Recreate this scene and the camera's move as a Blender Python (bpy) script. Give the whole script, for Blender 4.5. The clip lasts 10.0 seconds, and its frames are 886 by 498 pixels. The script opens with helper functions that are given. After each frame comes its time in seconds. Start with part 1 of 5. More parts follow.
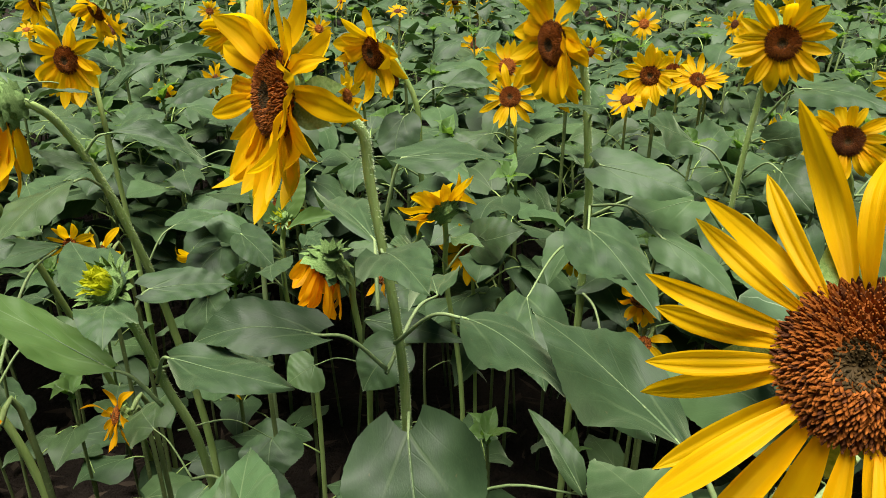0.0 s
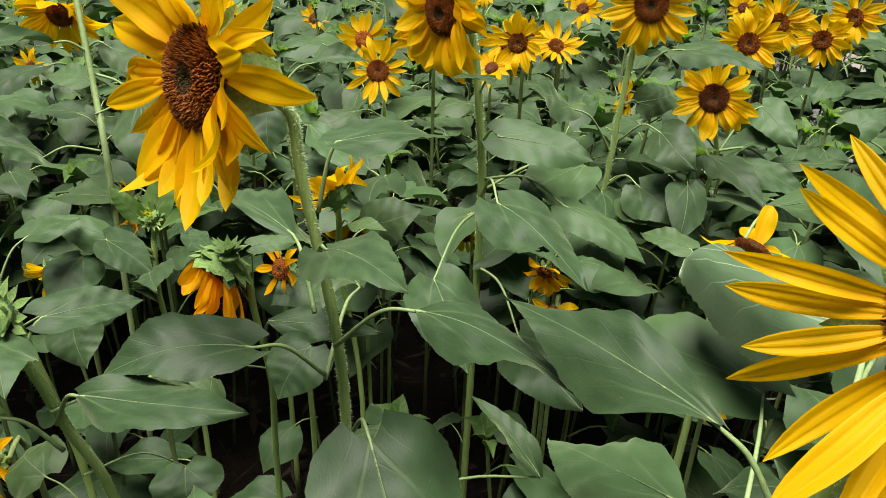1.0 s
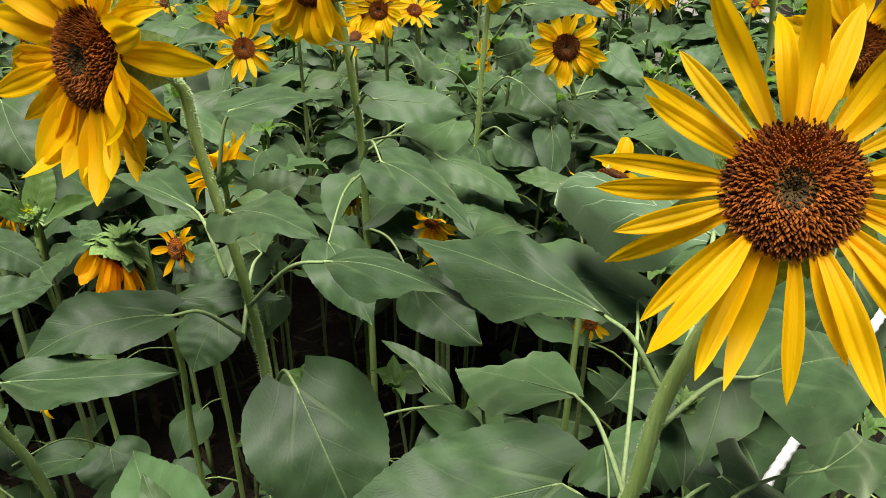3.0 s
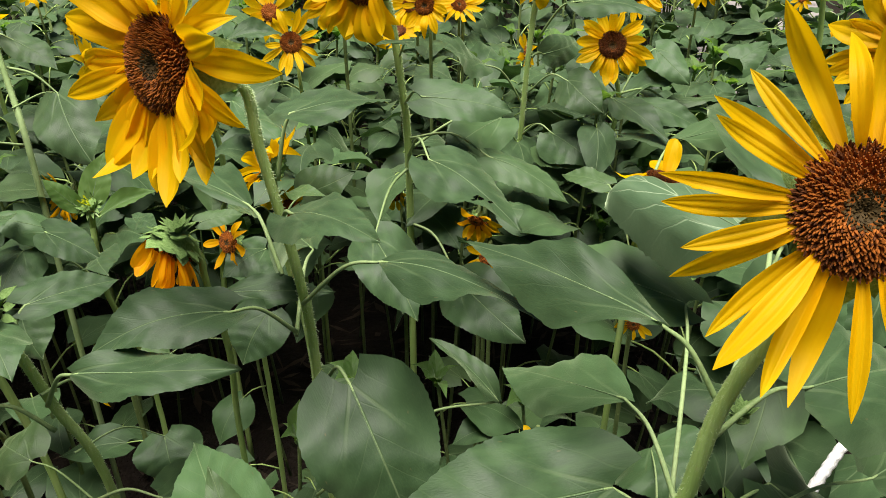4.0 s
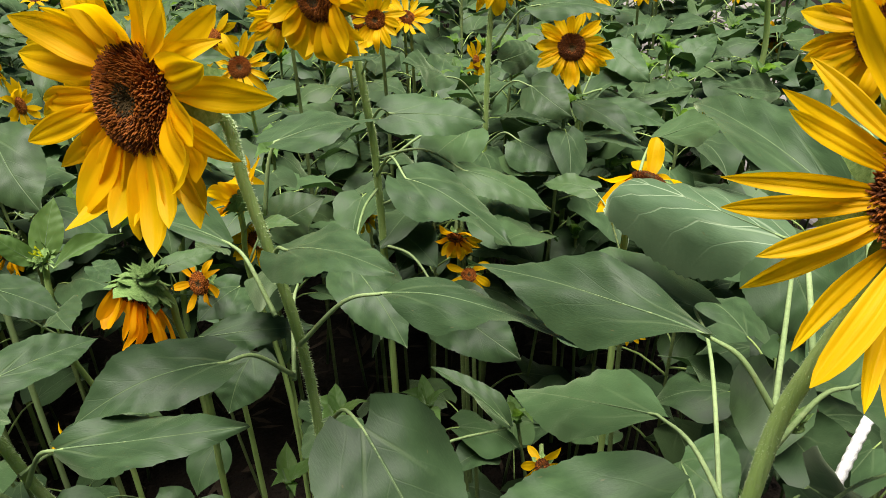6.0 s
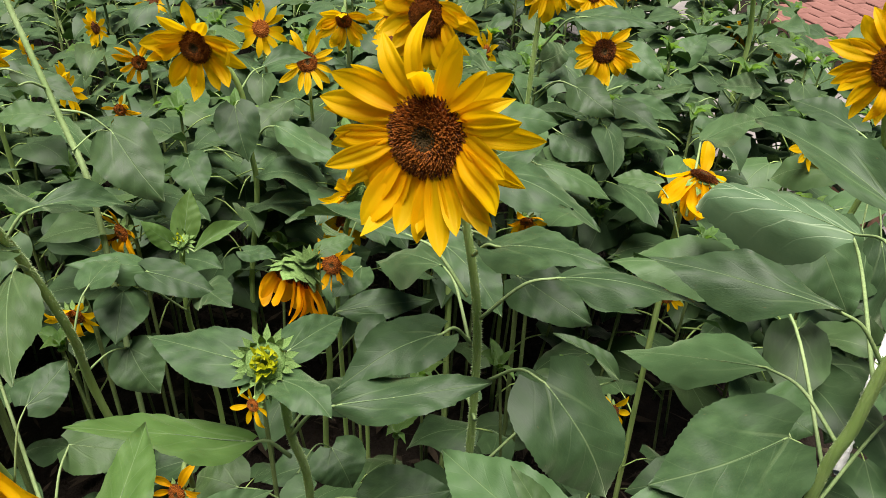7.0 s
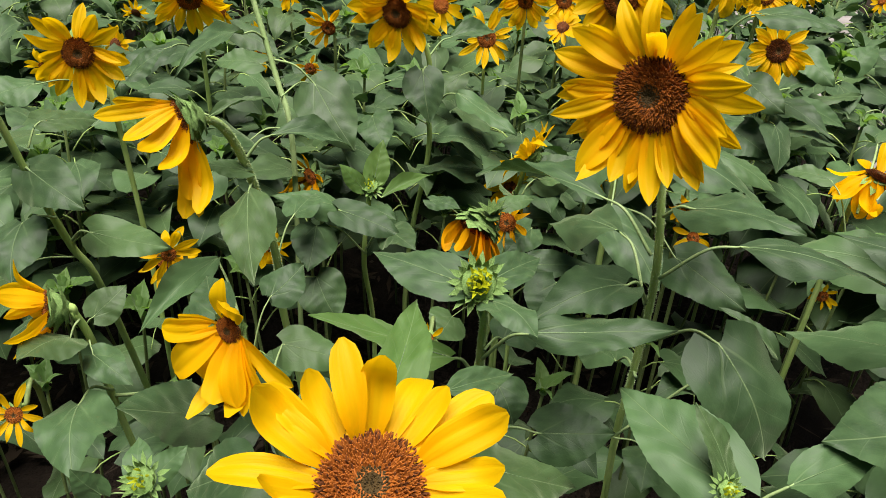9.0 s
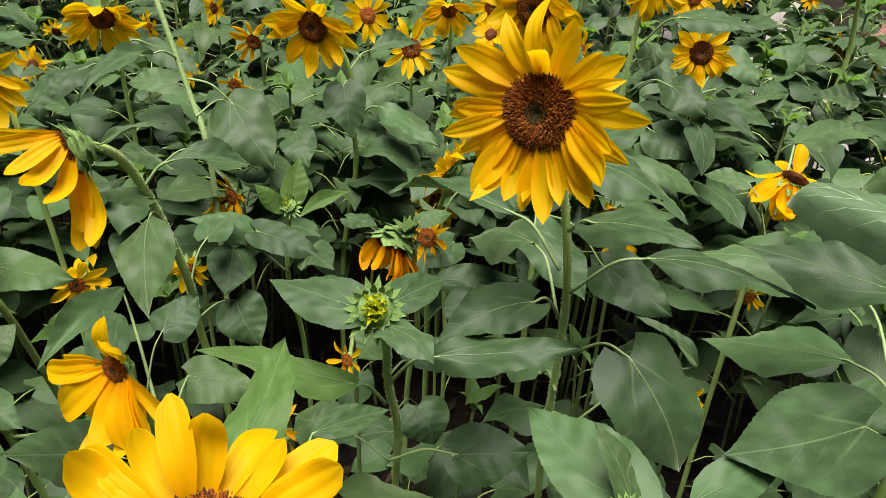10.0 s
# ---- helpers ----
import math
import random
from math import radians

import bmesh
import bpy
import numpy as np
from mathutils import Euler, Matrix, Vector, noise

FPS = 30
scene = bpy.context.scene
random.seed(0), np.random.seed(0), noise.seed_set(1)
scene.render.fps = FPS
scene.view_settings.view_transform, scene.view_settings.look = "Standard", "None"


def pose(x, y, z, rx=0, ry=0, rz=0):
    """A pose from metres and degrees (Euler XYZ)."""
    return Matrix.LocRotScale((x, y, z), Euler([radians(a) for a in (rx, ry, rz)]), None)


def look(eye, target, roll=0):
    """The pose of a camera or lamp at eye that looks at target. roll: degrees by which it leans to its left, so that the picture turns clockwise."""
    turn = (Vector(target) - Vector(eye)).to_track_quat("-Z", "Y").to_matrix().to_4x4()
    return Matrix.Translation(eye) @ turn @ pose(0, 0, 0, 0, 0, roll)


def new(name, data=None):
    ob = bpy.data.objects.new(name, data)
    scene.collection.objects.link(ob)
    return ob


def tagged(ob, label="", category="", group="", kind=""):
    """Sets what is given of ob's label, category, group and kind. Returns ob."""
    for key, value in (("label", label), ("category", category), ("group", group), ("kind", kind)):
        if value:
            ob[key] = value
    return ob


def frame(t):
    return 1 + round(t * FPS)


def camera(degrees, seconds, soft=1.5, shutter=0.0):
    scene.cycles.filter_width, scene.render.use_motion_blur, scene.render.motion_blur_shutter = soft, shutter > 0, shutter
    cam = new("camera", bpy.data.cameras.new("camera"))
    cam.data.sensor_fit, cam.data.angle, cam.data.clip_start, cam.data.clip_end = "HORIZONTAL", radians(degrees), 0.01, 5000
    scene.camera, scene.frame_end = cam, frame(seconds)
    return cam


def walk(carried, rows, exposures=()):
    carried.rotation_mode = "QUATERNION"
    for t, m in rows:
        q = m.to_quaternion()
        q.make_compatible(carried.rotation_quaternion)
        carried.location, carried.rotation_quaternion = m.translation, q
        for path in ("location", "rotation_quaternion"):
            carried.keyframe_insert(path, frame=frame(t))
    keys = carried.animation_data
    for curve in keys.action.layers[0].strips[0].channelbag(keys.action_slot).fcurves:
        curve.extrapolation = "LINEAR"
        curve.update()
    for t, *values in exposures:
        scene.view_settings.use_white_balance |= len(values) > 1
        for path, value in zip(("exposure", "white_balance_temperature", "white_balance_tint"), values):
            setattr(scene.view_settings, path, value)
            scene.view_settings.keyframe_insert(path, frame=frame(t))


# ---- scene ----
cam = camera(58.0, 10.0, soft=0.7)
PATH = [
    (0, (0.24, 0.069, 1.391), (-0.247, 1.782, 0.481), 0.9),
    (0.5, (0.221, 0.104, 1.364), (-0.032, 1.853, 0.428), 2.0),
    (1, (0.123, 0.105, 1.371), (0.076, 1.863, 0.419), 2.4),
    (1.5, (0.053, 0.076, 1.389), (0.142, 1.808, 0.394), 2.0),
    (2, (0.05, 0.065, 1.39), (0.227, 1.774, 0.365), 1.6),
    (2.5, (0.085, 0.038, 1.403), (0.318, 1.739, 0.376), 1.2),
    (2.7, (0.092, 0.038, 1.393), (0.357, 1.741, 0.379), 0.8),
    (3.8, (0.123, 0.057, 1.364), (0.326, 1.781, 0.371), -0.2),
    (4, (0.08, 0.042, 1.393), (0.262, 1.748, 0.366), 0.3),
    (4.5, (0.047, 0.032, 1.397), (0.148, 1.751, 0.38), 0.1),
    (5, (0.045, 0.03, 1.397), (0.197, 1.758, 0.402), -0.2),
    (6.3, (0.016, 0.106, 1.376), (0.416, 1.784, 0.364), -1.5),
    (6.5, (-0.064, 0.093, 1.443), (0.386, 1.723, 0.375), -0.2),
    (7, (-0.262, 0.029, 1.506), (0.275, 1.617, 0.416), 1.7),
    (7.5, (-0.326, 0.012, 1.524), (0.16, 1.607, 0.419), 1.7),
    (8, (-0.355, 0.005, 1.509), (0.012, 1.631, 0.403), 2.0),
    (8.5, (-0.381, -0.026, 1.506), (-0.119, 1.611, 0.388), 2.6),
    (9, (-0.391, -0.043, 1.494), (-0.094, 1.602, 0.395), 3.5),
    (9.5, (-0.327, -0.034, 1.498), (0.014, 1.607, 0.407), 3.4),
    (10, (-0.313, -0.029, 1.507), (0.059, 1.604, 0.415), 2.7),
]
walk(cam, [(t, look(eye, target, roll)) for t, eye, target, roll in PATH])

# ---- light: an overcast day ----
world = bpy.data.worlds.new("sky")
scene.world = world
world.use_nodes = True
sky = world.node_tree.nodes.new("ShaderNodeTexSky")
sky.sky_type, sky.sun_disc = "NISHITA", False
sky.sun_elevation, sky.sun_rotation = radians(81), radians(210)
sky.air_density, sky.dust_density = 1.0, 1.0
world.node_tree.links.new(sky.outputs[0], world.node_tree.nodes["Background"].inputs[0])
world.node_tree.nodes["Background"].inputs[1].default_value = 0.012
sun = new("sun", bpy.data.lights.new("sun", "SUN"))
sun.data.energy, sun.data.angle, sun.data.color = 4.6, radians(42), (1.0, 0.945, 0.87)
sun.matrix_world = look((0, 0, 0), (0.07, 0.12, -0.97))
scene.view_settings.exposure = 1.22

# ---- materials ----
def material(name):
    m = bpy.data.materials.new(name)
    m.use_nodes = True
    nt = m.node_tree
    for n in list(nt.nodes):
        nt.nodes.remove(n)
    out = nt.nodes.new("ShaderNodeOutputMaterial")
    return m, nt, out


def node(nt, kind, **inputs):
    n = nt.nodes.new(kind)
    for k, v in inputs.items():
        n.inputs[k.replace("_", " ")].default_value = v
    return n


def math_node(nt, op, a, b=None, c=None):
    n = nt.nodes.new("ShaderNodeMath")
    n.operation = op
    for i, v in enumerate((a, b, c)):
        if v is None:
            continue
        if isinstance(v, (int, float)):
            n.inputs[i].default_value = v
        else:
            nt.links.new(v, n.inputs[i])
    return n.outputs[0]


def ramp(nt, value, lo, hi):
    n = nt.nodes.new("ShaderNodeMapRange")
    n.interpolation_type = "SMOOTHSTEP"
    nt.links.new(value, n.inputs[0])
    n.inputs[1].default_value, n.inputs[2].default_value = lo, hi
    return n.outputs[0]


def mix(nt, fac, a, b, mode="MIX"):
    n = nt.nodes.new("ShaderNodeMix")
    n.data_type, n.blend_type = "RGBA", mode
    for i, v in ((0, fac), (6, a), (7, b)):
        if isinstance(v, (int, float)):
            n.inputs[i].default_value = v
        elif isinstance(v, tuple):
            n.inputs[i].default_value = (*v, 1)
        else:
            nt.links.new(v, n.inputs[i])
    return n.outputs[2]


def noise_tex(nt, scale, detail=3.0, coords="Object", rough=0.55):
    tc = nt.nodes.new("ShaderNodeTexCoord")
    n = node(nt, "ShaderNodeTexNoise", Scale=scale, Detail=detail, Roughness=rough)
    nt.links.new(tc.outputs[coords], n.inputs["Vector"])
    return n.outputs[0]


def bump(nt, height, strength, distance):
    b = node(nt, "ShaderNodeBump", Strength=strength, Distance=distance)
    nt.links.new(height, b.inputs["Height"])
    return b.outputs[0]


def finish(nt, out, color, roughness, normal=None, translucent=0.0, trans_color=None, spec=0.4, sheen=0.0):
    p = node(nt, "ShaderNodeBsdfPrincipled")
    p.inputs["Specular IOR Level"].default_value = spec
    if isinstance(color, tuple):
        p.inputs["Base Color"].default_value = (*color, 1)
    else:
        nt.links.new(color, p.inputs["Base Color"])
    if isinstance(roughness, (int, float)):
        p.inputs["Roughness"].default_value = roughness
    else:
        nt.links.new(roughness, p.inputs["Roughness"])
    if sheen:
        p.inputs["Sheen Weight"].default_value = sheen
        p.inputs["Sheen Roughness"].default_value = 0.4
        p.inputs["Sheen Tint"].default_value = (0.80, 1.0, 0.60, 1)
    if normal is not None:
        nt.links.new(normal, p.inputs["Normal"])
    shader = p.outputs[0]
    if translucent:
        t = nt.nodes.new("ShaderNodeBsdfTranslucent")
        nt.links.new(trans_color, t.inputs[0])
        ms = nt.nodes.new("ShaderNodeMixShader")
        ms.inputs[0].default_value = translucent
        nt.links.new(shader, ms.inputs[1])
        nt.links.new(t.outputs[0], ms.inputs[2])
        shader = ms.outputs[0]
    nt.links.new(shader, out.inputs[0])


def leaf_material(name, dark, light, vein, veins_out=0.6, translucent=0.15, through_color=(0.10, 0.22, 0.02), side_gain=0.28):
    m, nt, out = material(name)
    uv = nt.nodes.new("ShaderNodeUVMap")
    sep = nt.nodes.new("ShaderNodeSeparateXYZ")
    nt.links.new(uv.outputs[0], sep.inputs[0])
    ax = math_node(nt, "ABSOLUTE", sep.outputs[0])
    v = sep.outputs[1]
    wob = math_node(nt, "MULTIPLY", math_node(nt, "SUBTRACT", noise_tex(nt, 3.0, 0.0, "UV"), 0.5), 0.03)
    # midrib, narrowing to the tip
    rib = ramp(nt, math_node(nt, "ADD", ax, math_node(nt, "MULTIPLY", v, 0.012)), 0.030, 0.008)
    # side veins that sweep forward
    s = math_node(nt, "MULTIPLY", math_node(nt, "SUBTRACT", math_node(nt, "ADD", v, wob), math_node(nt, "MULTIPLY", ax, 0.5)), 5.0)
    d = math_node(nt, "ABSOLUTE", math_node(nt, "SUBTRACT", math_node(nt, "FRACT", s), 0.5))
    side = math_node(nt, "MULTIPLY", ramp(nt, d, 0.045, 0.008), ramp(nt, ax, 0.95, 0.15))
    basal = ramp(nt, math_node(nt, "ABSOLUTE", math_node(nt, "SUBTRACT", ax, math_node(nt, "ADD", math_node(nt, "MULTIPLY", v, 1.25), wob))), 0.045, 0.012)
    basal = math_node(nt, "MULTIPLY", basal, ramp(nt, v, 0.5, 0.1))
    veins = math_node(nt, "MAXIMUM", rib, math_node(nt, "MAXIMUM", math_node(nt, "MULTIPLY", side, side_gain), math_node(nt, "MULTIPLY", basal, 0.45)))
    fine = noise_tex(nt, 42.0, 3.0, "UV")
    mott = noise_tex(nt, 3.2, 4.0, "UV")
    info = nt.nodes.new("ShaderNodeObjectInfo")
    geo = nt.nodes.new("ShaderNodeNewGeometry")
    own = math_node(nt, "FRACT", math_node(nt, "ADD", info.outputs["Random"], geo.outputs["Random Per Island"]))
    col = mix(nt, ramp(nt, mott, 0.3, 0.75), dark, light)
    col = mix(nt, math_node(nt, "MULTIPLY", ramp(nt, own, 0.45, 0.0), 0.55), col, tuple(0.75 * q for q in dark))
    col = mix(nt, math_node(nt, "MULTIPLY", ramp(nt, own, 0.55, 1.0), 0.5), col, tuple(1.55 * q for q in light))
    col = mix(nt, math_node(nt, "MULTIPLY", ramp(nt, fine, 0.45, 0.8), 0.25), col, light)
    # a few yellowed or dusty leaves
    col = mix(nt, math_node(nt, "MULTIPLY", ramp(nt, math_node(nt, "FRACT", math_node(nt, "MULTIPLY", own, 7.0)), 0.6, 1.0), 0.3), col, (light[0] * 1.35, light[1] * 1.1, light[2] * 0.75))
    spots = noise_tex(nt, 14.0, 1.0, "UV")
    col = mix(nt, math_node(nt, "MULTIPLY", ramp(nt, spots, 0.76, 0.80), 0.45), col, (0.10, 0.085, 0.035))
    col = mix(nt, math_node(nt, "MULTIPLY", veins, veins_out), col, vein)
    h = math_node(nt, "SUBTRACT", math_node(nt, "ADD", math_node(nt, "MULTIPLY", fine, 0.25), math_node(nt, "MULTIPLY", mott, 0.5)), math_node(nt, "MULTIPLY", veins, 0.9))
    tcol = mix(nt, 0.6, col, through_color)
    rough = math_node(nt, "ADD", 0.42, math_node(nt, "MULTIPLY", mott, 0.25))
    finish(nt, out, col, rough, bump(nt, h, 0.28, 0.003), translucent, tcol, spec=0.30, sheen=0.55)
    return m


LEAF = leaf_material("leaf_green", (0.019, 0.044, 0.014), (0.043, 0.086, 0.030), (0.16, 0.22, 0.10), 0.42, 0.07, (0.07, 0.20, 0.012), 0.16)
LEAF_YOUNG = leaf_material("leaf_young", (0.066, 0.138, 0.028), (0.11, 0.20, 0.055), (0.26, 0.36, 0.17), 0.5, 0.45, (0.26, 0.50, 0.03))
LEAF_UNDER = leaf_material("leaf_underside", (0.062, 0.115, 0.055), (0.09, 0.15, 0.075), (0.34, 0.43, 0.27), 0.85, side_gain=0.85)


def stem_material(name, a, b):
    m, nt, out = material(name)
    n1 = noise_tex(nt, 160.0, 3.0)
    tc = nt.nodes.new("ShaderNodeTexCoord")
    mp = nt.nodes.new("ShaderNodeMapping")
    mp.inputs["Scale"].default_value = (1, 1, 0.07)
    nt.links.new(tc.outputs["Object"], mp.inputs[0])
    streak = node(nt, "ShaderNodeTexNoise", Scale=330.0, Detail=2.0)
    nt.links.new(mp.outputs[0], streak.inputs["Vector"])
    n2 = noise_tex(nt, 14.0, 2.0)
    col = mix(nt, ramp(nt, n2, 0.3, 0.7), a, b)
    col = mix(nt, math_node(nt, "MULTIPLY", ramp(nt, streak.outputs[0], 0.42, 0.62), 0.22), col, tuple(0.6 * v for v in a))
    col = mix(nt, math_node(nt, "MULTIPLY", ramp(nt, n1, 0.58, 0.70), 0.4), col, (0.34, 0.40, 0.18))
    finish(nt, out, col, 0.62, bump(nt, streak.outputs[0], 0.6, 0.002), spec=0.2)
    return m


STEM = stem_material("stem_green", (0.28, 0.41, 0.11), (0.36, 0.49, 0.16))
PETIOLE = stem_material("petiole_green", (0.20, 0.29, 0.11), (0.27, 0.36, 0.16))
RIB = stem_material("midrib_green", (0.085, 0.14, 0.06), (0.13, 0.19, 0.09))
# the stem green darkened, putting the shade between plants into the colour
STEM_SHADED = stem_material("stem_green_shaded", (0.11, 0.155, 0.05), (0.17, 0.23, 0.08))
HAIR = stem_material("pale_hair", (0.36, 0.46, 0.22), (0.48, 0.58, 0.32))
BRACT = stem_material("bract_green", (0.13, 0.24, 0.06), (0.24, 0.36, 0.12))


def petal_material(name, inner, outer, tip):
    m, nt, out = material(name)
    uv = nt.nodes.new("ShaderNodeUVMap")
    sep = nt.nodes.new("ShaderNodeSeparateXYZ")
    nt.links.new(uv.outputs[0], sep.inputs[0])
    mp = nt.nodes.new("ShaderNodeMapping")
    mp.inputs["Scale"].default_value = (5, 0.8, 1)
    nt.links.new(uv.outputs[0], mp.inputs[0])
    st = node(nt, "ShaderNodeTexNoise", Scale=1.6, Detail=3.0)
    nt.links.new(mp.outputs[0], st.inputs["Vector"])
    col = mix(nt, ramp(nt, sep.outputs[1], 0.0, 0.45), inner, outer)
    col = mix(nt, math_node(nt, "MULTIPLY", ramp(nt, st.outputs[0], 0.40, 0.70), 0.25), col, inner)
    col = mix(nt, math_node(nt, "MULTIPLY", ramp(nt, sep.outputs[1], 0.8, 1.0), 0.6), col, tip)
    info = nt.nodes.new("ShaderNodeObjectInfo")
    col = mix(nt, math_node(nt, "MULTIPLY", info.outputs["Random"], 0.22), col, inner)
    finish(nt, out, col, 0.5, bump(nt, st.outputs[0], 0.3, 0.0014), 0.60, col, spec=0.15)
    return m


PETAL = petal_material("petal_yellow", (0.89, 0.455, 0.001), (0.89, 0.555, 0.002), (0.90, 0.58, 0.004))
PETAL_ORANGE = petal_material("petal_orange", (0.88, 0.33, 0.002), (0.95, 0.50, 0.003), (0.92, 0.46, 0.01))
PETAL_LIME = petal_material("petal_lime", (0.32, 0.40, 0.02), (0.58, 0.60, 0.02), (0.74, 0.70, 0.03))


def floret_material(name, a, b):
    m, nt, out = material(name)
    g = nt.nodes.new("ShaderNodeNewGeometry")
    n = noise_tex(nt, 300.0, 2.0)
    col = mix(nt, g.outputs["Random Per Island"], a, b)
    col = mix(nt, math_node(nt, "MULTIPLY", n, 0.3), col, a)
    finish(nt, out, col, 0.75, spec=0.2)
    return m


FLORET_DARK = floret_material("floret_dark", (0.06, 0.018, 0.005), (0.13, 0.038, 0.007))
FLORET_RUST = floret_material("floret_rust", (0.19, 0.052, 0.006), (0.32, 0.095, 0.010))
FLORET_CORE = floret_material("floret_core", (0.03, 0.02, 0.006), (0.07, 0.04, 0.01))


def plain(name, a, b, scale, rough, strength=0.5, distance=0.004, spec=0.3):
    m, nt, out = material(name)
    n1 = noise_tex(nt, scale, 5.0)
    n2 = noise_tex(nt, scale * 9, 3.0)
    info = nt.nodes.new("ShaderNodeObjectInfo")
    col = mix(nt, ramp(nt, n1, 0.3, 0.7), a, b)
    col = mix(nt, math_node(nt, "MULTIPLY", n2, 0.4), col, a)
    col = mix(nt, math_node(nt, "MULTIPLY", info.outputs["Random"], 0.35), col, a)
    finish(nt, out, col, rough, bump(nt, n2, strength, distance), spec=spec)
    return m


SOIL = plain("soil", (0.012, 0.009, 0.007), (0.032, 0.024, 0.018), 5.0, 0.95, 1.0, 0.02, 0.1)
BRICK = plain("brick_red", (0.17, 0.075, 0.062), (0.27, 0.13, 0.11), 9.0, 0.85)
PAVER = plain("paver_grey", (0.16, 0.145, 0.14), (0.27, 0.245, 0.235), 7.0, 0.85)
WHITE = plain("white_cord", (0.62, 0.62, 0.60), (0.82, 0.82, 0.80), 40.0, 0.6)
CLAY = plain("clay_pot", (0.36, 0.20, 0.13), (0.48, 0.29, 0.20), 12.0, 0.8)
LITTER = plain("dry_litter", (0.03, 0.021, 0.013), (0.075, 0.052, 0.032), 20.0, 0.9)

# ---- meshes that many things share ----
rng = random.Random(7)


def mesh_from(name, verts, faces, mats, face_mats=None, uvs=None, smooth=True):
    me = bpy.data.meshes.new(name)
    me.from_pydata([tuple(v) for v in verts], [], faces)
    for m in mats:
        me.materials.append(m)
    if face_mats is not None:
        me.polygons.foreach_set("material_index", face_mats)
    if smooth:
        me.polygons.foreach_set("use_smooth", [True] * len(me.polygons))
    if uvs is not None:
        lay = me.uv_layers.new(name="UVMap")
        idx = np.zeros(len(me.loops), dtype=np.int32)
        me.loops.foreach_get("vertex_index", idx)
        lay.data.foreach_set("uv", np.asarray(uvs, dtype=np.float32)[idx].ravel())
    me.update()
    return me


def interp(table, u):
    return float(np.interp(u, [a for a, _ in table], [b for _, b in table]))


LEAF_OUTLINE = ((0, 0.30), (0.04, 0.58), (0.10, 0.82), (0.20, 0.97), (0.30, 1.0), (0.45, 0.95), (0.6, 0.79), (0.75, 0.54), (0.87, 0.28), (0.95, 0.10), (1, 0.0))
BLUNT_OUTLINE = ((0, 0.30), (0.05, 0.62), (0.14, 0.86), (0.28, 1.0), (0.5, 1.0), (0.7, 0.96), (0.85, 0.88), (0.95, 0.72), (1, 0.50))
NARROW_OUTLINE = ((0, 0.10), (0.06, 0.34), (0.15, 0.68), (0.28, 0.95), (0.4, 1.0), (0.55, 0.86), (0.7, 0.6), (0.85, 0.3), (0.95, 0.1), (1, 0.0))


def leaf_grid(seed, style, rows=44, half=4, narrow=False):
    """A leaf one long and one wide from (0,0,0) to (0,1,0), its face up: rounded lobes at its base, small teeth, a bent midrib and wavy edges."""
    r = random.Random(seed)
    arch = {"flat": 0.05, "droop": 0.13, "arch": 0.16, "cup": 0.10, "fold": 0.06}[style] * r.uniform(0.7, 1.3)
    cup = {"flat": -0.03, "droop": -0.10, "arch": 0.08, "cup": -0.30, "fold": -0.12}[style] + r.uniform(-0.05, 0.05)
    vee = {"flat": 0.07, "droop": 0.05, "arch": 0.14, "cup": 0.02, "fold": 0.05}[style] * r.uniform(0.5, 1.4)
    wave, p1, p2 = r.uniform(0.06, 0.13), r.uniform(0, 6), r.uniform(0, 6)
    sway, twist = r.uniform(-0.05, 0.05), r.uniform(-0.25, 0.25)
    lobe = 0.02 if narrow else r.uniform(0.10, 0.17)
    table = BLUNT_OUTLINE if style == "fold" else NARROW_OUTLINE if narrow else LEAF_OUTLINE
    verts, uvs, faces = [], [], []
    for i in range(rows + 1):
        u = i / rows
        w = 0.5 * interp(table, u)
        for j in range(-half, half + 1):
            v = j / half
            e = abs(v)
            ww = w * v
            if e == 1 and 0 < i < rows:
                ww *= 1.006 if i % 2 else 0.990
            y = u - lobe * e ** 1.6 * max(0.0, 1 - u / 0.45) ** 1.3
            if e == 1:
                y += 0.0025 * (1 if i % 2 else -1)
            side = 1 if v >= 0 else -1
            z = arch * 4 * u * (1 - u) - arch * 0.3 * u * u
            x = ww + sway * math.sin(math.pi * u)
            z += vee * abs(ww) * (1 - e * 0.6) + cup * (2 * ww) ** 2 + twist * ww * u
            if style == "fold":
                z -= 7.0 * max(0.0, u - 0.80) ** 2 + 0.9 * max(0.0, -2 * ww - 0.55) ** 1.5
                y -= 0.35 * max(0.0, u - 0.85)
            z += wave * e * e * math.sin(7.5 * u + (p1 if side > 0 else p2)) * (0.35 + w)
            z += 0.048 * noise.noise((x * 3.1 + seed, y * 3.3, 0.5)) * min(1.0, e * 2 + 0.3)
            # quilting between the side veins
            z += 0.015 * math.sin((u - 0.25 * e * w * 2) * 5.0 * 2 * math.pi) * min(1.0, e * 2) * w * 2
            verts.append((x, y, z))
            uvs.append((2 * ww, u))
    n = 2 * half + 1
    for i in range(rows):
        for j in range(n - 1):
            a = i * n + j
            faces.append((a, a + 1, a + n + 1, a + n))
    return verts, uvs, faces


